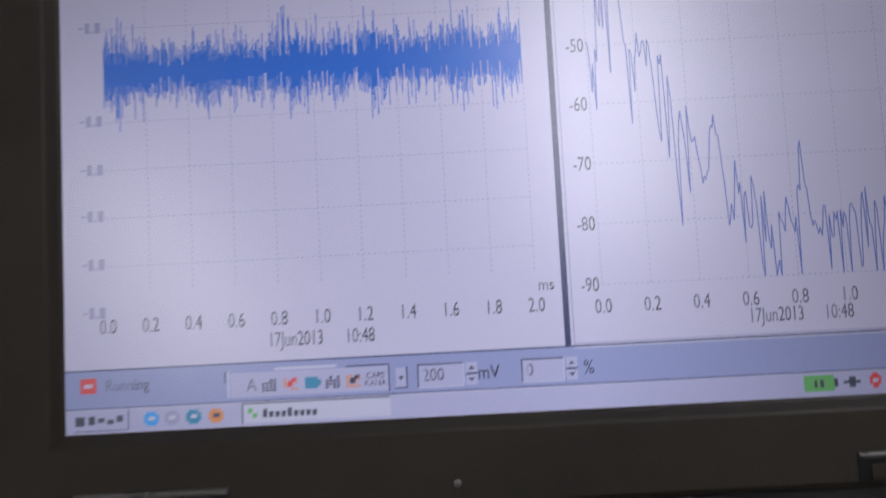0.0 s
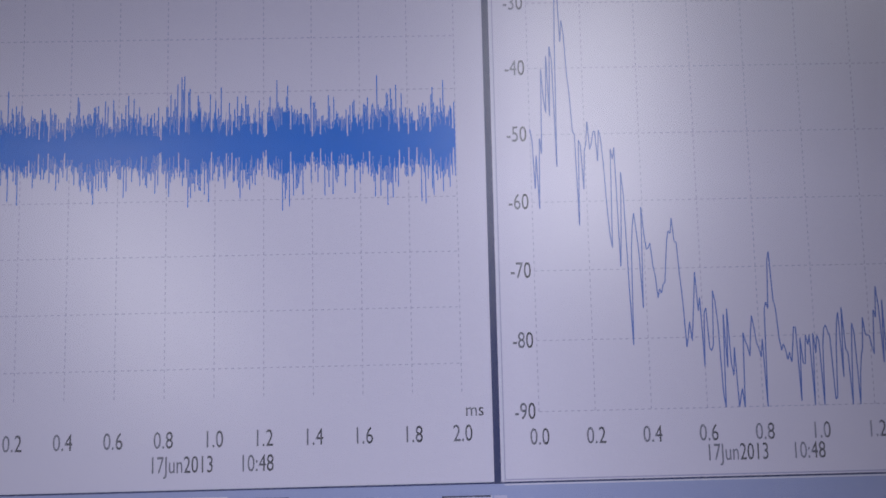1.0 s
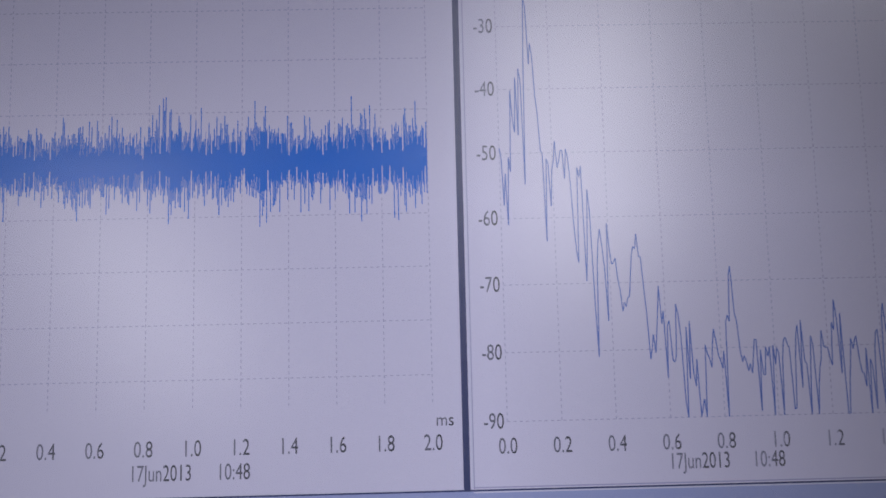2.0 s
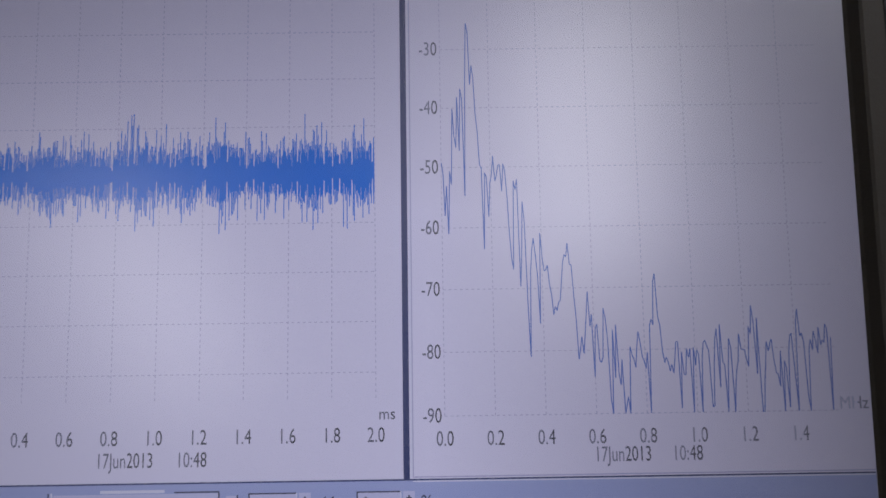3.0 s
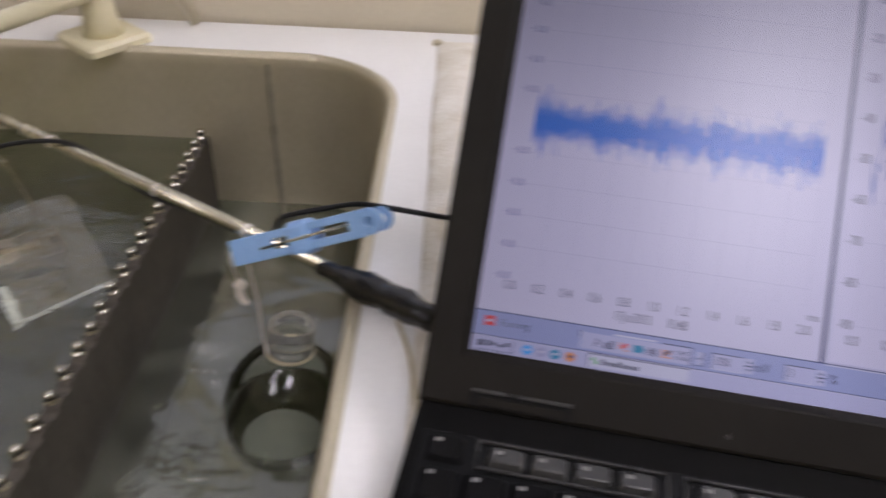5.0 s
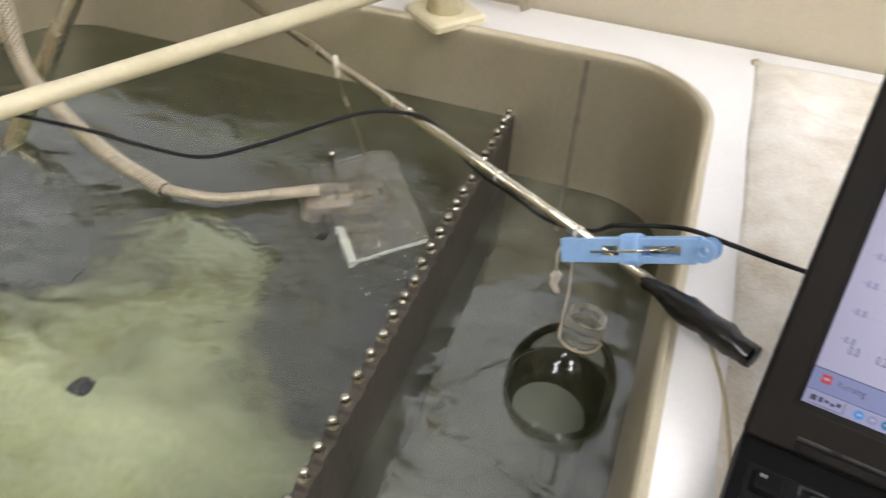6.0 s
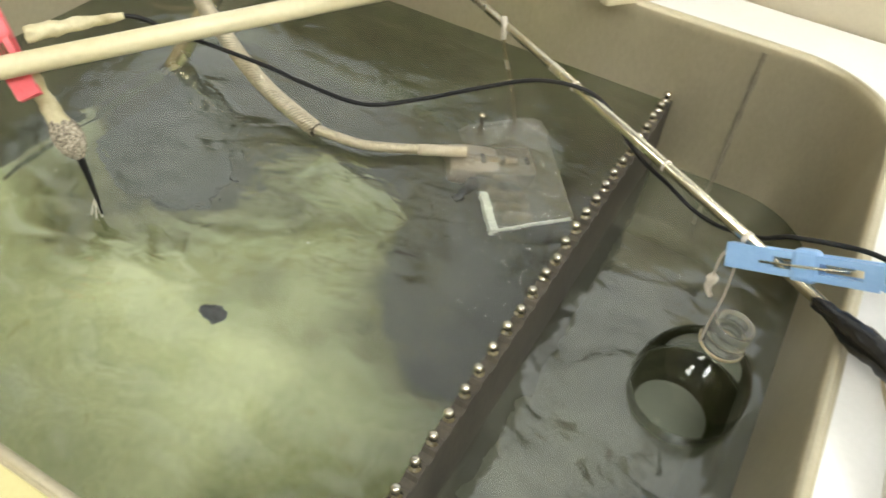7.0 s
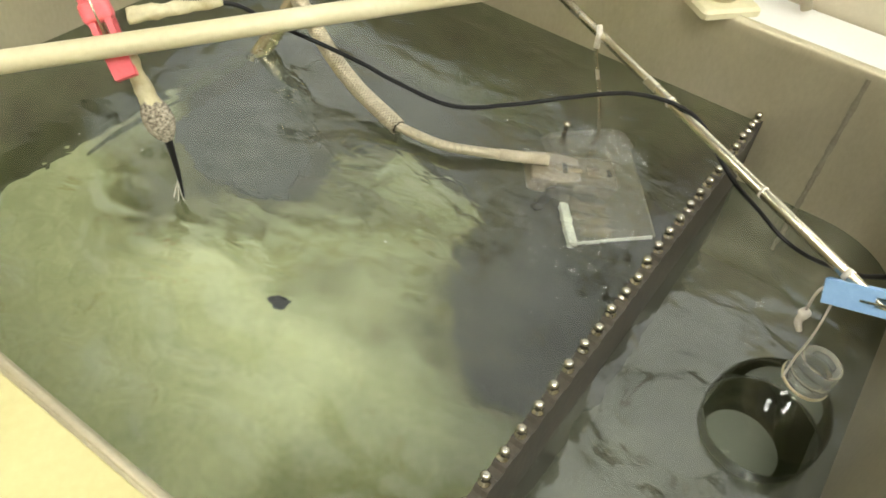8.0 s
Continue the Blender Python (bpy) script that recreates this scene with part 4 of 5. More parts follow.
def slotted(bm, xs, zs, holes, y0, y1):
    """A plate of cells with some left out, softly bevelled."""
    nx, nz = len(xs) - 1, len(zs) - 1
    v = {}
    def at(i, k, y):
        return v.setdefault((i, k, y), bm.verts.new((xs[i], y, zs[k]))) if (i, k, y) not in v else v[(i, k, y)]
    solid = {(i, k) for i in range(nx) for k in range(nz)} - set(holes)
    for i, k in solid:
        bm.faces.new((at(i, k, y0), at(i + 1, k, y0), at(i + 1, k + 1, y0), at(i, k + 1, y0)))
        bm.faces.new((at(i, k + 1, y1), at(i + 1, k + 1, y1), at(i + 1, k, y1), at(i, k, y1)))
        for (di, dk), a, b in (((0, -1), (i, k), (i + 1, k)), ((1, 0), (i + 1, k), (i + 1, k + 1)), ((0, 1), (i + 1, k + 1), (i, k + 1)), ((-1, 0), (i, k + 1), (i, k))):
            if (i + di, k + dk) not in solid:
                bm.faces.new((at(*b, y0), at(*a, y0), at(*a, y1), at(*b, y1)))
    bmesh.ops.recalc_face_normals(bm, faces=bm.faces)
    sharp = [e for e in bm.edges if len(e.link_faces) == 2 and e.calc_face_angle() > 0.5]
    bmesh.ops.bevel(bm, geom=sharp, offset=0.0007, segments=2, affect="EDGES", profile=0.5)


def peg(name, label, tip, end, up, mat, length, spread=3.2):
    """A plastic clothes peg: two slotted arms, a pivot block, and a wire spring; x runs along it."""
    t = thing(name, label, "clothes peg", along(tip, end, up))
    L = length
    for s in (-1, 1):
        bm = bmesh.new()
        hw = 0.0080
        y0, y1 = (0.0006, 0.0046) if s > 0 else (-0.0046, -0.0006)
        slotted(bm, (0, 0.030, 0.052, 0.058, L - 0.026, L - 0.0165), (-hw, -0.0032, 0.0032, hw), ((1, 1), (3, 1)), y0, y1)
        o = part("arm", bm, mat, t, at=pose(0, 0, 0, 0, 0, 3.2 if s > 0 else -spread))
        bm = bmesh.new()
        outer = [(L - 0.012 + 0.0072 * math.cos(a), 0.0072 * math.sin(a)) for a in (2 * math.pi * i / 24 for i in range(24))]
        inner = [(L - 0.012 + 0.0032 * math.cos(a), 0.0032 * math.sin(a)) for a in (2 * math.pi * i / 24 for i in range(24))]
        rings(bm, [[(x, y0, z) for x, z in outer], [(x, y1, z) for x, z in outer], [(x, y1, z) for x, z in inner], [(x, y0, z) for x, z in inner], [(x, y0, z) for x, z in outer]])
        part("eyelet", bm, mat, t, at=pose(0, 0, 0, 0, 0, 3.2 if s > 0 else -spread))
    part("pivot", box(bmesh.new(), 0.040, 0.056, -0.0085, 0.0085, -0.0105, 0.0105, 0.004, 3), mat, t, smooth=False)
    bm = bmesh.new()
    for s in (-1, 1):
        sweep(bm, [(0.022, s * 0.0062, -0.001), (0.050, s * 0.0088, 0.0), (0.074, s * 0.0072, 0.001)], 0.0009, 8)
    part("spring", bm, STEEL_SHINY, t, "bright wire spring", smooth=True)
    return t


peg("clothes_peg", "light blue plastic clothes peg clipped on the steel rod", (-0.1415, 0.3580, 0.0000), (-0.0430, 0.3465, 0.0420), (0.28, 0.35, 0.85), BLUE, 0.108)
peg("clothes_peg", "red plastic clothes peg clipped over the cream pipe", (-0.6105, 0.2140, 0.0080), (-0.6560, 0.2240, 0.0690), (0.5, 0.80, 0.3), RED, 0.085, 16.0)


# ---- cream pipe and its posts ----
PIPE_A, PIPE_B = Vector((-0.3000, 0.7100, 0.0520)), Vector((-0.8400, -0.1470, 0.0200))
def pipe():
    t = thing("cream_pipe", "cream plastic pipe lying across the tub", "pipe")
    part("tube", sweep(bmesh.new(), [PIPE_A, PIPE_B], 0.0080, 24), PVC, t, smooth=True)
    c = PIPE_B + (PIPE_A - PIPE_B).normalized() * 0.03
    part("end_cap", sweep(bmesh.new(), [PIPE_B - (PIPE_A - PIPE_B).normalized() * 0.002, c], 0.0110, 24), PVC, t, smooth=True)
    part("rest", box(bmesh.new(), -0.02, 0.02, -0.02, 0.02, 0.0, 0.0105, 0.002, 2), PVC, t, at=pose(c.x, c.y, 0.0))


def post(x, y):
    t = thing("pipe_post", "cream plastic post on a square foot behind the tub", "post", pose(x, y, 0), "pipe posts")
    bm = bmesh.new()
    lo = rounded(-0.031, 0.031, -0.031, 0.031, [0.005] * 4, 3)
    hi = rounded(-0.028, 0.028, -0.028, 0.028, [0.005] * 4, 3)
    rings(bm, [[(a, b, 0.0) for a, b in lo], [(a, b, 0.0055) for a, b in lo], [(a, b, 0.0085) for a, b in hi]], True, True, True)
    part("foot", bm, PVC, t, at=pose(0, 0, 0.0008, 0, 0, 52))
    part("tube", spin(bmesh.new(), [(0.0185, 0.0085), (0.0150, 0.024), (0.0132, 0.05), (0.0130, 0.42)], 24), PVC, t, smooth=True)


pipe()
post(-0.336, 0.6630)
post(-0.530, 0.6850)
brace = thing("grey_brace", "grey metal brace leaning behind the post", "brace")
part("bar", sweep(bmesh.new(), [(-0.262, 0.704, 0.006), (-0.345, 0.706, 0.16)], 0.0055, 14), STEEL, brace, smooth=True)
bolt = thing("small_bolt", "small grey bolt head at the towel's corner", "bolt", pose(-0.0310, 0.6930, 0.0))
part("head", spin(bmesh.new(), [(0.0048, 0.0), (0.0048, 0.003), (0.0030, 0.0045), (0.0, 0.0046)], 6), STEEL, bolt)


# ---- hose, steel tube and the pump ----
def hose():
    t = thing("braided_hose", "braided steel hose dipping into the water", "hose")
    thick = [(-0.6950, 0.4700, 0.0800), (-0.6521, 0.4242, 0.0000), (-0.6129, 0.4133, -0.0370), (-0.5602, 0.4018, -0.0641), (-0.4983, 0.3914, -0.0775)]
    thin = [(-0.4990, 0.3920, -0.0775), (-0.4530, 0.3990, -0.0785), (-0.4091, 0.4244, -0.0800)]
    part("sleeved_hose", sweep(bmesh.new(), smooth_path(thick, 12), 0.0066, 18), BRAID, t, smooth=True)
    part("bare_hose", sweep(bmesh.new(), smooth_path(thin, 12), 0.0038, 16), BRAID, t, smooth=True)
    for line, r, turns, name in ((smooth_path(thick, 30), 0.0071, 9, "thick_braid"), (smooth_path(thin, 30), 0.0043, 7, "thin_braid")):
        bm = bmesh.new()
        for way in (-1, 1):
            for k in range(9):
                side, path = Vector((0, 0, 1)), []
                for i, p in enumerate(line):
                    d = (line[min(i + 1, len(line) - 1)] - line[max(i - 1, 0)]).normalized()
                    side = (side - d * side.dot(d)).normalized()
                    a = 2 * math.pi * (k / 9 + way * turns * i / (len(line) - 1))
                    path.append(p + (r - 0.0002 + 0.0001 * way) * (math.cos(a) * side + math.sin(a) * d.cross(side)))
                sweep(bm, path, 0.00085 if r > 0.006 else 0.00055, 4)
        tagged(part(name, bm, BRAID_WIRE, t, "woven bright wire", smooth=True), kind="stuff")
    part("sleeve", sweep(bmesh.new(), [(-0.4115, 0.4229, -0.0798), (-0.3760, 0.4470, -0.0812)], 0.0052, 16), SLEEVE, t, "tan sleeve at the hose end", smooth=True)


hose()
steel_tube = thing("steel_tube", "slanting steel tube standing in the water", "tube")
part("pipe", sweep(bmesh.new(), [(-0.6845, 0.400, -0.1000), (-0.679, 0.408, -0.0865), (-0.6438, 0.4563, -0.0008), (-0.562, 0.572, 0.200)], 0.0088, 20), STEEL_SHINY, steel_tube, smooth=True)


def pump():
    t = thing("water_pump", "clear acrylic pump housing hung just under the water", "pump")
    # sheet of acrylic, slightly sunk, with a frosted end
    c = [(-0.4030, 0.4850), (-0.3990, 0.4960), (-0.3620, 0.5380), (-0.3520, 0.5430), (-0.3420, 0.5400), (-0.2640, 0.4350), (-0.3120, 0.3830)]
    bm = bmesh.new()
    rings(bm, [[(x, y, -0.1010) for x, y in c], [(x, y, -0.0950) for x, y in c]], True, True, True)
    bmesh.ops.recalc_face_normals(bm, faces=bm.faces)
    part("sheet", bm, PLATE_CLEAR, t, "clear acrylic sheet").visible_shadow = True
    m = along((-0.3120, 0.3830, -0.0980), (-0.3400, 0.4180, -0.0980), (0, 0, 1))
    part("frosted_strip", box(bmesh.new(), 0.0, 0.048, -0.0028, 0.0048, -0.008, 0.0034, 0.0015, 2), ACRYLIC_EDGE, t, "frosted white edge strip", m)
    m = along((-0.3120, 0.3830, -0.0965), (-0.2640, 0.4350, -0.0965), (0, 0, 1))
    part("end_edge", box(bmesh.new(), 0.0, 0.068, -0.0006, 0.0006, -0.0030, 0.0018), ACRYLIC_EDGE, t, "bright cut edge", m)
    # valve body
    a, b = Vector((-0.3800, 0.4460, -0.0985)), Vector((-0.3290, 0.4830, -0.1080))
    part("valve_body", sweep(bmesh.new(), [a, a.lerp(b, 0.15), a.lerp(b, 0.16), a.lerp(b, 0.55), a.lerp(b, 0.56), b], lambda s: 0.0060 if s < 0.25 else (0.0100 if s < 0.7 else 0.0085), 28), BRASS, t, "tarnished brass valve body")
    part("collar", sweep(bmesh.new(), [a.lerp(b, 0.62), a.lerp(b, 0.80)], 0.0118, 28), BRASS, t)
    for k, r in ((0.30, 0.0112), (0.95, 0.0098)):
        part("ring", sweep(bmesh.new(), [a.lerp(b, k - 0.03), a.lerp(b, k + 0.03)], r, 28), STEEL_DARK, t, "dark ring on the valve")
    m = along(a + Vector((0.004, -0.010, -0.008)), b + Vector((0.004, -0.010, -0.008)), (0, 0, 1))
    part("clamp", box(bmesh.new(), 0.006, 0.050, -0.016, 0.004, -0.008, 0.004, 0.003, 2), STEEL_DARK, t, at=m)
    m = along(a, b, (0, 0, 1))
    part("chamber", box(bmesh.new(), -0.012, 0.066, -0.018, 0.020, -0.016, 0.0085, 0.003, 2), CHAMBER, t, "hazy tan pump chamber", m)
    for k, y in enumerate((-0.030, -0.046, -0.060)):
        part("foot", box(bmesh.new(), 0.022 + 0.006 * k, 0.060, y - 0.004, y + 0.004, -0.022, -0.010, 0.002, 1), SLEEVE, t, at=m)
    m = along((-0.4030, 0.4850, -0.0930), (-0.3470, 0.5480, -0.0930), (0, 0, 1))
    part("back_plate", box(bmesh.new(), 0.004, 0.080, -0.028, -0.006, -0.003, 0.004, 0.001, 1), PLATE_CLEAR, t, "clear acrylic back plate", m)
    part("stud", spin(bmesh.new(), [(0.0022, -0.02), (0.0022, 0.012), (0.0032, 0.0125), (0.0032, 0.0150), (0.0, 0.0155)], 10, pose(-0.3860, 0.4960, -0.0885)), STEEL_SHINY, t, "upright steel stud", smooth=True)
    # wire hook up to the rod
    r = rod_at(-0.3850)
    pts = [(-0.3605, 0.5188, -0.0960), (-0.3690, 0.5150, -0.0500), (-0.3800, 0.5080, -0.0080), (r.x + 0.002, r.y - 0.0050, r.z + 0.001), (r.x - 0.001, r.y - 0.001, r.z + 0.0060), (r.x - 0.002, r.y + 0.0050, r.z + 0.001), (r.x + 0.001, r.y + 0.002, r.z - 0.0060)]
    part("wire_hook", sweep(bmesh.new(), smooth_path(pts, 8), 0.0017, 10), STEEL_SHINY, t, "bent wire hook over the rod", smooth=True)
    part("hook_sleeve", sweep(bmesh.new(), smooth_path([(r.x + 0.003, r.y - 0.006, r.z - 0.010), (r.x + 0.0022, r.y - 0.0053, r.z + 0.002), (r.x - 0.001, r.y - 0.001, r.z + 0.0066)], 8), 0.0027, 10), STRING, t, "white sleeve on the hook", smooth=True)
    part("motor", sweep(bmesh.new(), [(-0.352, 0.452, -0.108), (-0.336, 0.466, -0.112)], 0.012, 18), SLEEVE, t, "tan motor under the sheet", smooth=True)
    part("inlet_pipe", sweep(bmesh.new(), smooth_path([(-0.372, 0.470, -0.096), (-0.366, 0.462, -0.130), (-0.380, 0.450, -0.175)], 6), 0.006, 14), STEEL_DARK, t, "dark inlet pipe", smooth=True)


pump()


# ---- float sensor on the pipe ----
def sensor():
    t = thing("probe", "taped probe with a crusted grey sponge hanging from the pipe", "probe")
    pts = [(-0.6200, 0.2235, 0.0250), (-0.6160, 0.2250, 0.0060), (-0.6120, 0.2260, -0.0080), (-0.6060, 0.2260, -0.0190), (-0.6010, 0.2262, -0.0300)]
    bm = sweep(bmesh.new(), smooth_path(pts, 8), lambda s: 0.0056 + 0.0022 * s, 14)
    for v in bm.verts:
        v.co += Vector((1, 1, 0.4)) * 0.0011 * noise.noise(v.co * 150)
    part("wrapping", bm, WRAP, t, "yellowed tape wrapping", smooth=True)
    pts = [(-0.6085, 0.2262, -0.0150), (-0.6030, 0.2262, -0.0270), (-0.5980, 0.2262, -0.0380), (-0.5940, 0.2262, -0.0470)]
    bm = sweep(bmesh.new(), smooth_path(pts, 10), lambda s: 0.0022 + 0.0092 * math.sin(math.pi * min(1, 0.12 + 0.86 * s)) ** 0.8, 20)
    for v in bm.verts:
        v.co += Vector((1, -0.6, 0.6)) * (0.0014 * noise.noise(v.co * 260) + 0.0008 * noise.noise(v.co * 700))
    part("sponge", bm, SPONGE, t, "crusted grey sponge", smooth=True)
    pts = [(-0.5945, 0.2262, -0.0450), (-0.5915, 0.2262, -0.0640), (-0.5895, 0.2262, -0.0840), (-0.5840, 0.2230, -0.1040)]
    part("tail", sweep(bmesh.new(), smooth_path(pts, 8), lambda s: 0.0032 - 0.0022 * s, 12), CABLE, t, "thin black tail in the water", smooth=True)
    for tip in ((-0.5830, 0.2215, -0.1080), (-0.5915, 0.2190, -0.1070), (-0.5870, 0.2195, -0.1120)):
        part("bare_wire", sweep(bmesh.new(), smooth_path([(-0.5898, 0.2262, -0.0800), ((-0.5898 + tip[0]) / 2 - 0.0015, 0.2235, -0.0930), tip], 5), 0.0006, 6), STRING, t, "pale frayed wire at the tip", smooth=True)


sensor()


# ---- floating bottle on its string ----
LEAN_X, LEAN_Y = 0.12, 0.05


def leaning(bm, w):
    """Tips the parts of the bottle about the water line, which stays level."""
    for v in bm.verts:
        h = v.co.z - w
        k = min(1.0, abs(h) / 0.035)
        k = k * k * (3 - 2 * k)
        x, y = v.co.x, v.co.y
        v.co.x += k * LEAN_X * h
        v.co.y += k * LEAN_Y * h
        v.co.z -= k * (LEAN_X * x + LEAN_Y * y)
    return bm


def bottle():
    base = -0.2350
    t = thing("glass_bottle", "clear glass bottle with screw neck floating on a string", "bottle", pose(BOTTLE[0], BOTTLE[1], base))
    w = WATER_LOW_Z - base
    n = 56
    shoulder = [(0.0446, w - 0.001), (0.0446, 0.088), (0.0438, 0.096), (0.0420, 0.104), (0.0388, 0.112), (0.0340, 0.120), (0.0285, 0.1265), (0.0225, 0.1320), (0.0170, 0.1365), (0.0150, 0.140)]
    neck = [(0.0149, 0.1395), (0.0166, 0.143), (0.0166, 0.145), (0.0146, 0.147), (0.0146, 0.150), (0.0157, 0.1515), (0.0157, 0.1530), (0.0146, 0.1545), (0.0157, 0.1575), (0.0146, 0.1595), (0.0150, 0.163), (0.0141, 0.1640), (0.0126, 0.1630), (0.0123, 0.1395), (0.0149, 0.1395)]
    for name, prof, glass in (("shoulder", shoulder, GLASS), ("neck", neck, GLASS_NECK)):
        bm = bmesh.new()
        rings(bm, [[(r * math.cos(2 * math.pi * i / n), r * math.sin(2 * math.pi * i / n), z) for i in range(n)] for r, z in prof])
        bmesh.ops.remove_doubles(bm, verts=bm.verts, dist=1e-6)
        bmesh.ops.recalc_face_normals(bm, faces=bm.faces)
        part(name, leaning(bm, w), glass, t, smooth=True).visible_shadow = False
    bm = bmesh.new()
    prof = [(0.0310, 0.0480), (0.0370, 0.0490), (0.0412, 0.0550), (0.0432, 0.0640), (0.0436, 0.0720), (0.0436, w - 0.0004)]
    rings(bm, [[(r * math.cos(2 * math.pi * i / n), r * math.sin(2 * math.pi * i / n), z) for i in range(n)] for r, z in prof])
    bmesh.ops.remove_doubles(bm, verts=bm.verts, dist=1e-6)
    bmesh.ops.recalc_face_normals(bm, faces=bm.faces)
    bm.normal_update()
    side = max(bm.faces, key=lambda f: f.calc_center_median().z)
    if side.normal.dot(side.calc_center_median() * Vector((1, 1, 0))) < 0:
        bmesh.ops.reverse_faces(bm, faces=bm.faces)
    part("sunken_body", leaning(bm, w), GLASS_UNDER_WATER, t, "thick glass heel below the water, its refracted dark ring tinted in", smooth=True).visible_shadow = False
    bm = bmesh.new()
    ring = [(0.0310 * math.cos(2 * math.pi * i / n), 0.0310 * math.sin(2 * math.pi * i / n)) for i in range(n)]
    rings(bm, [[(x, y, 0.0480) for x, y in ring], [(x * 0.5, y * 0.5, 0.0500) for x, y in ring]], True, False, True)
    bmesh.ops.recalc_face_normals(bm, faces=bm.faces)
    bm.normal_update()
    if sum(f.normal.z for f in bm.faces) > 0:
        bmesh.ops.reverse_faces(bm, faces=bm.faces)
    part("bottom", leaning(bm, w), BOTTLE_BOTTOM, t, "clear round bottom, its inner reflection drawn as pale haze", smooth=True).visible_shadow = False
    bm = bmesh.new()
    ring = [(0.0160 * math.cos(a), 0.0160 * math.sin(a), 0.1410) for a in (2 * math.pi * i / 40 for i in range(40))]
    sweep(bm, ring, 0.0013, 8, True)
    part("neck_band", leaning(bm, w), TAN, t, "tan band round the neck", smooth=True)


bottle()


def string():
    t = thing("white_string", "knotted white string from the peg to the bottle neck", "string")
    k = Vector((-0.1435, 0.3640, -0.0300))
    part("strand", sweep(bmesh.new(), smooth_path([(-0.1380, 0.3600, 0.0080), (-0.1440, 0.3560, 0.0000), (-0.1445, 0.3600, -0.0150), k, (-0.1420, 0.3650, -0.0420)], 6), 0.0010, 8), STRING, t, smooth=True)
    part("loop_strand", sweep(bmesh.new(), smooth_path([(-0.1340, 0.3570, -0.0080), (-0.1322, 0.3592, -0.0370), (-0.1330, 0.3618, -0.0670), (-0.1325, 0.3648, -0.0935)], 6), 0.0008, 8), STRING, t, smooth=True)
    bm = bmesh.new()
    bmesh.ops.create_icosphere(bm, subdivisions=2, radius=0.0042, matrix=Matrix.Translation(k))
    for v in bm.verts:
        v.co += (v.co - k) * 0.35 * noise.noise(v.co * 300)
    part("knot", bm, STRING, t, smooth=True)
    part("knot_end", sweep(bmesh.new(), smooth_path([k, (-0.1440, 0.3625, -0.038), (-0.1405, 0.3630, -0.0450)], 5), lambda s: 0.0032 - 0.001 * s, 8), STRING, t, smooth=True)


string()

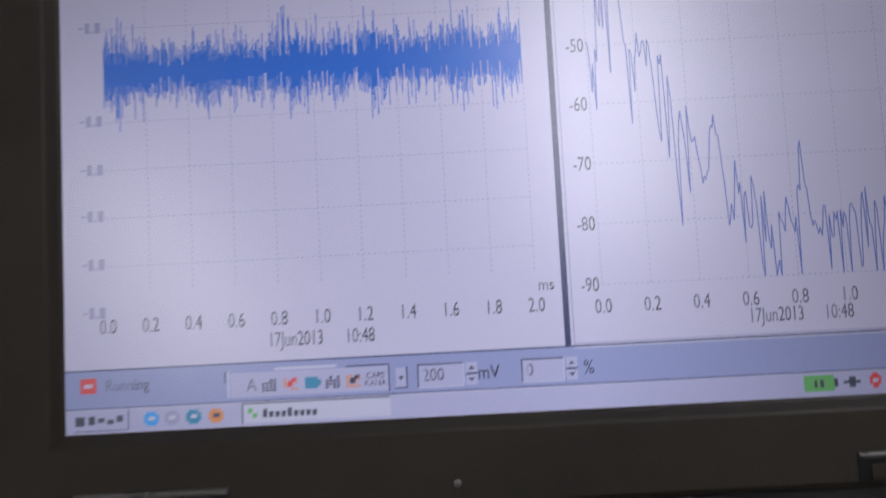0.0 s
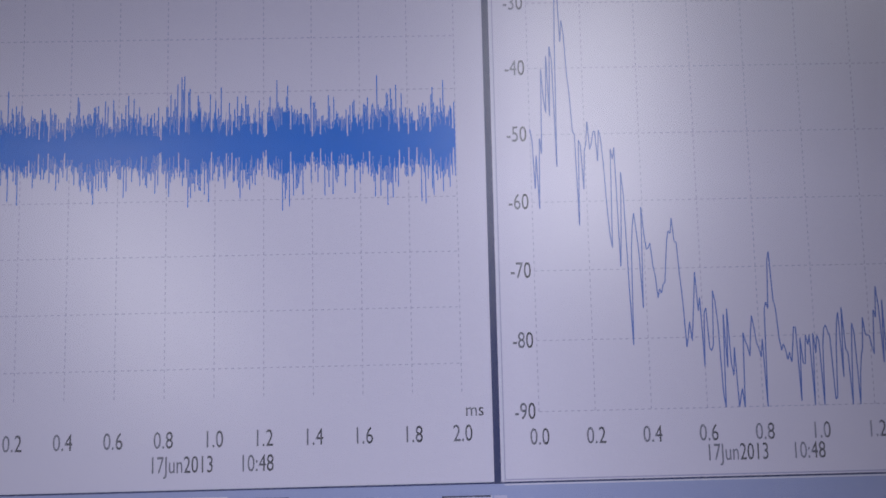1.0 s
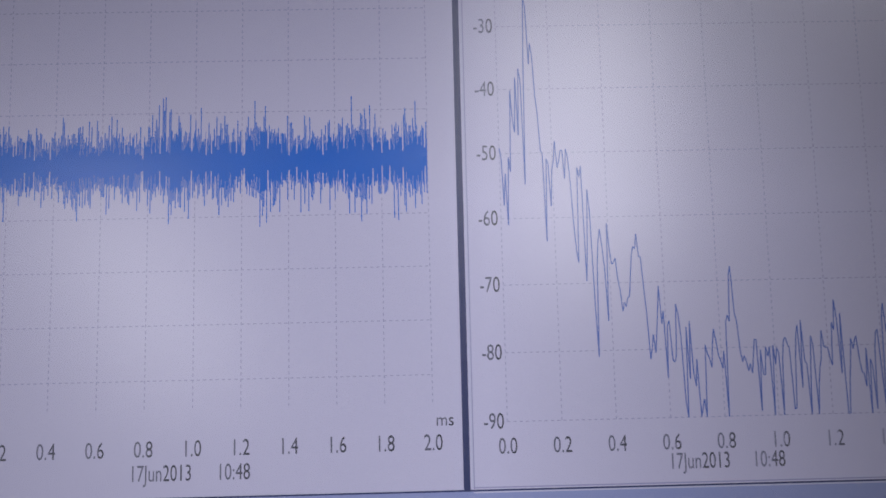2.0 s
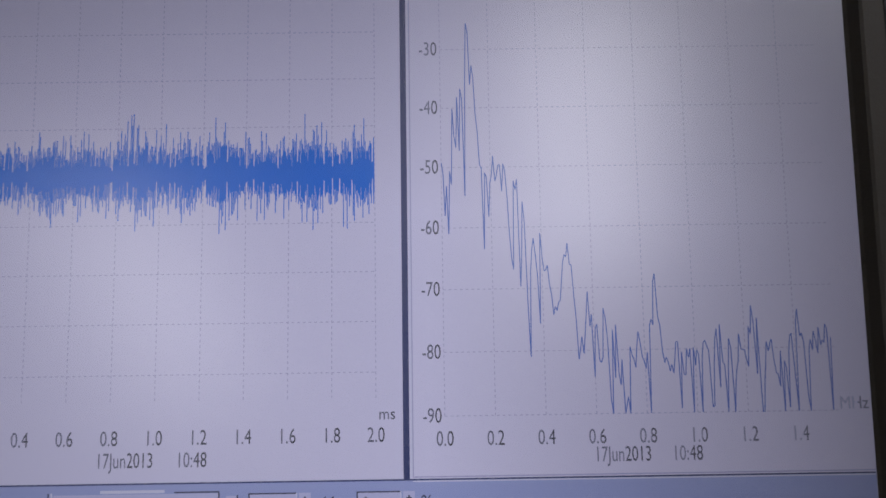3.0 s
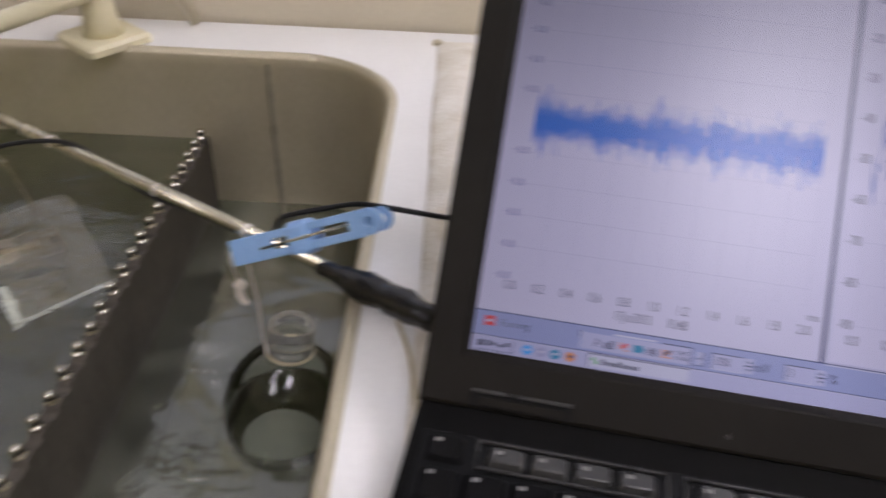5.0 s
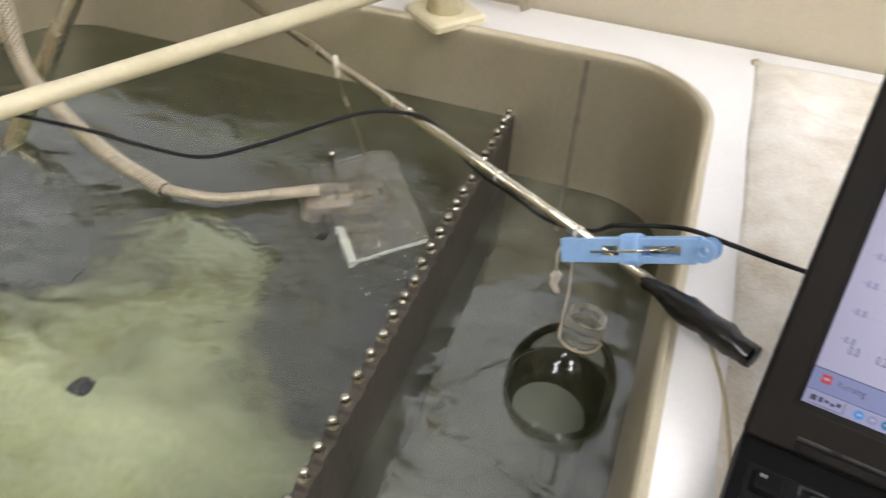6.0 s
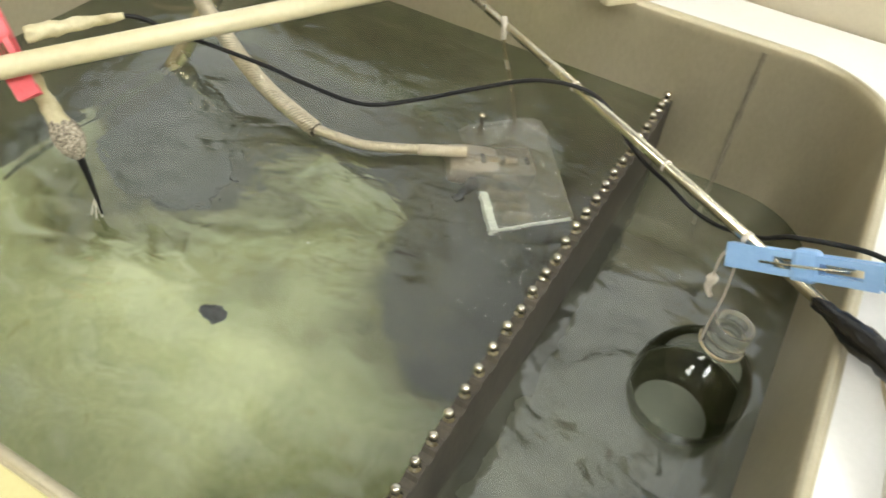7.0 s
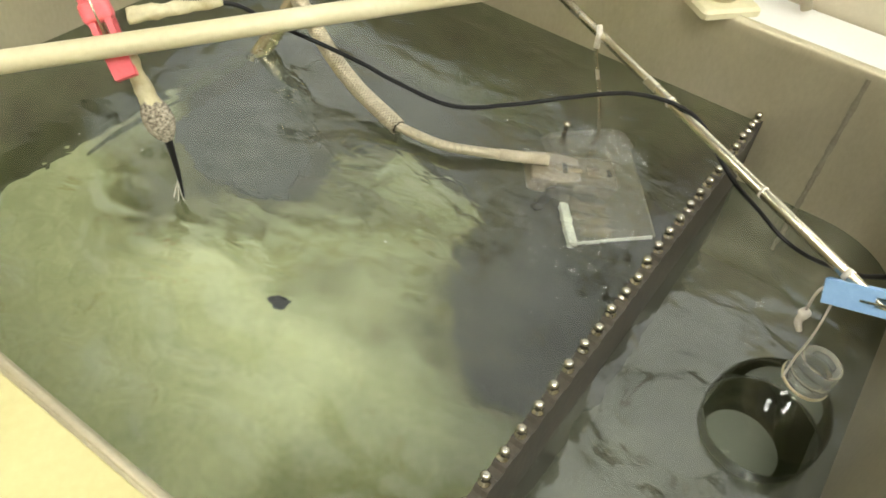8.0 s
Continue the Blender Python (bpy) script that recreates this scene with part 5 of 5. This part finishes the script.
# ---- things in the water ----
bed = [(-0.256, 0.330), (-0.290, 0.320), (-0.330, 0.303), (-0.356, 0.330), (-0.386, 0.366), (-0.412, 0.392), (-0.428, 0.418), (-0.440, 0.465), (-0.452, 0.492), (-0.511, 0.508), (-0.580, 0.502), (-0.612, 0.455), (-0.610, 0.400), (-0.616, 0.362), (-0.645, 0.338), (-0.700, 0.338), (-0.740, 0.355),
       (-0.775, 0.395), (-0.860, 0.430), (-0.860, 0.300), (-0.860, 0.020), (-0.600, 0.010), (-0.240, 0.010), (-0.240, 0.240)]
def silt():
    """A bed of silt, pale in front and cloudily darker towards its edge and the back; one value sets both height and
    tone.
    """
    x0, x1, y0, y1 = -0.8215, -0.2585, 0.053, 0.617
    nx, ny = 150, 150
    poly = np.array(bed + bed[:1])
    bm = bmesh.new()
    tone = []
    rows = []
    for j in range(ny + 1):
        row = []
        for i in range(nx + 1):
            x, y = x0 + (x1 - x0) * i / nx, y0 + (y1 - y0) * j / ny
            w = Vector((x, y, 0))
            qx = x + 0.009 * noise.noise(w * 30) + 0.016 * noise.noise(w * 11 + Vector((3, 1, 0)))
            qy = y + 0.009 * noise.noise(w * 30 + Vector((9, 4, 2))) + 0.016 * noise.noise(w * 11 + Vector((7, 5, 0)))
            a, b = poly[:-1], poly[1:]
            d = b - a
            p = np.array((qx, qy))
            u = np.clip(((p - a) * d).sum(1) / (d * d).sum(1), 0, 1)
            dist = float(np.sqrt((((a + d * u[:, None]) - p) ** 2).sum(1).min()))
            cross = ((a[:, 1] > qy) != (b[:, 1] > qy)) & (qx < d[:, 0] * (qy - a[:, 1]) / np.where(d[:, 1] == 0, 1e-9, d[:, 1]) + a[:, 0])
            inside = cross.sum() % 2 == 1
            g = (dist if inside else -dist) + 0.010 * noise.noise(w * 19 + Vector((0, 8, 1)))
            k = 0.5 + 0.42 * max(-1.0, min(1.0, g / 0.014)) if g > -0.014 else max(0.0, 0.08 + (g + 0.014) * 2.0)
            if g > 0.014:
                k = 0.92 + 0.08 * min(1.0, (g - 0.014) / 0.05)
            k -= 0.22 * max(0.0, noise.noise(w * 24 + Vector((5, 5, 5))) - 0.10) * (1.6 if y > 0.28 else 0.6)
            # darker olive from mid-tub to the back, save for one paler crest
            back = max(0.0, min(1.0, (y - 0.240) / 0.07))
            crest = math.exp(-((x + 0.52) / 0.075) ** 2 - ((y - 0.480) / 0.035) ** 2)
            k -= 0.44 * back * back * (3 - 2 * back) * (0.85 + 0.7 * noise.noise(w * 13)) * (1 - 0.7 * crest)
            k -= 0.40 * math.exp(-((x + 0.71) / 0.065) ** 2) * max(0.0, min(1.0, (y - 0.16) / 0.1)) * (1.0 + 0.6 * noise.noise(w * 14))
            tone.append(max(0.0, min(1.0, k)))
            row.append(bm.verts.new((x, y, FLOOR_Z + 0.0007 + 0.0010 * tone[-1] + 0.0062 * max(0.0, (-0.806 - x) / 0.0155) ** 2)))
        rows.append(row)
    for a, b in zip(rows, rows[1:]):
        for i in range(nx):
            bm.faces.new((a[i], a[i + 1], b[i + 1], b[i]))
    o = tagged(part("silt_bed", bm, SILT, None, "pale green silt on the tub floor, darker towards its edge and back", smooth=True), category="silt", kind="stuff")
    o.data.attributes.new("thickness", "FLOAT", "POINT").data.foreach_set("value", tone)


silt()
plug = thing("drain_plug", "small black drain plug on the tub floor", "plug", pose(-0.528, 0.265, FLOOR_Z + 0.0018))
part("knob", spin(bmesh.new(), [(0.0095, 0.0), (0.0095, 0.003), (0.007, 0.005), (0.004, 0.009), (0.005, 0.014), (0.0, 0.016)], 20), BLACK, plug, smooth=True)
# flat slab that draws a grey patch, partly a reflection on the water
bm = bmesh.new()
edge = [(-0.780, 0.365), (-0.755, 0.345), (-0.715, 0.332), (-0.680, 0.336), (-0.648, 0.350), (-0.618, 0.362), (-0.622, 0.400), (-0.650, 0.440), (-0.690, 0.500), (-0.780, 0.520)]
rings(bm, [[(x, y, FLOOR_Z + 0.0008) for x, y in edge], [(x, y, FLOOR_Z + 0.006) for x, y in edge]], True, True, True)
tagged(part("grey_patch", bm, GREY_PATCH, None, "flat grey patch on the tub floor, drawing a grey reflection"), category="plate")
cord = thing("tan_cord", "thin tan cord running over the countertop beside the laptop", "cord")
part("strand", sweep(bmesh.new(), smooth_path([(-0.0420, 0.3140, 0.0060), (-0.0377, 0.3025, 0.0015), (-0.0300, 0.2780, 0.0015), (-0.0258, 0.2565, 0.0015), (-0.0222, 0.2300, 0.0015), (-0.0214, 0.2104, 0.0015), (-0.0225, 0.1500, 0.0015)], 8), 0.0012, 8), TAN, cord, smooth=True)
rnd = random.Random(12)
bm = bmesh.new()
for i in range(9):
    x, y = rnd.uniform(-0.70, -0.30), rnd.uniform(0.10, 0.40)
    a, s = rnd.uniform(0, 6.28), rnd.uniform(0.0004, 0.0011)
    bm.faces.new([bm.verts.new((x + s * math.cos(a + q) * (2.2 if q in (0, 3) else 1), y + s * math.sin(a + q), WATER_Z + 0.0006)) for q in (0, 1.4, 3, 4.6)])
tagged(part("floating_flecks", bm, FLECK, None, "tiny pale flecks floating on the water"), category="flecks", kind="stuff")
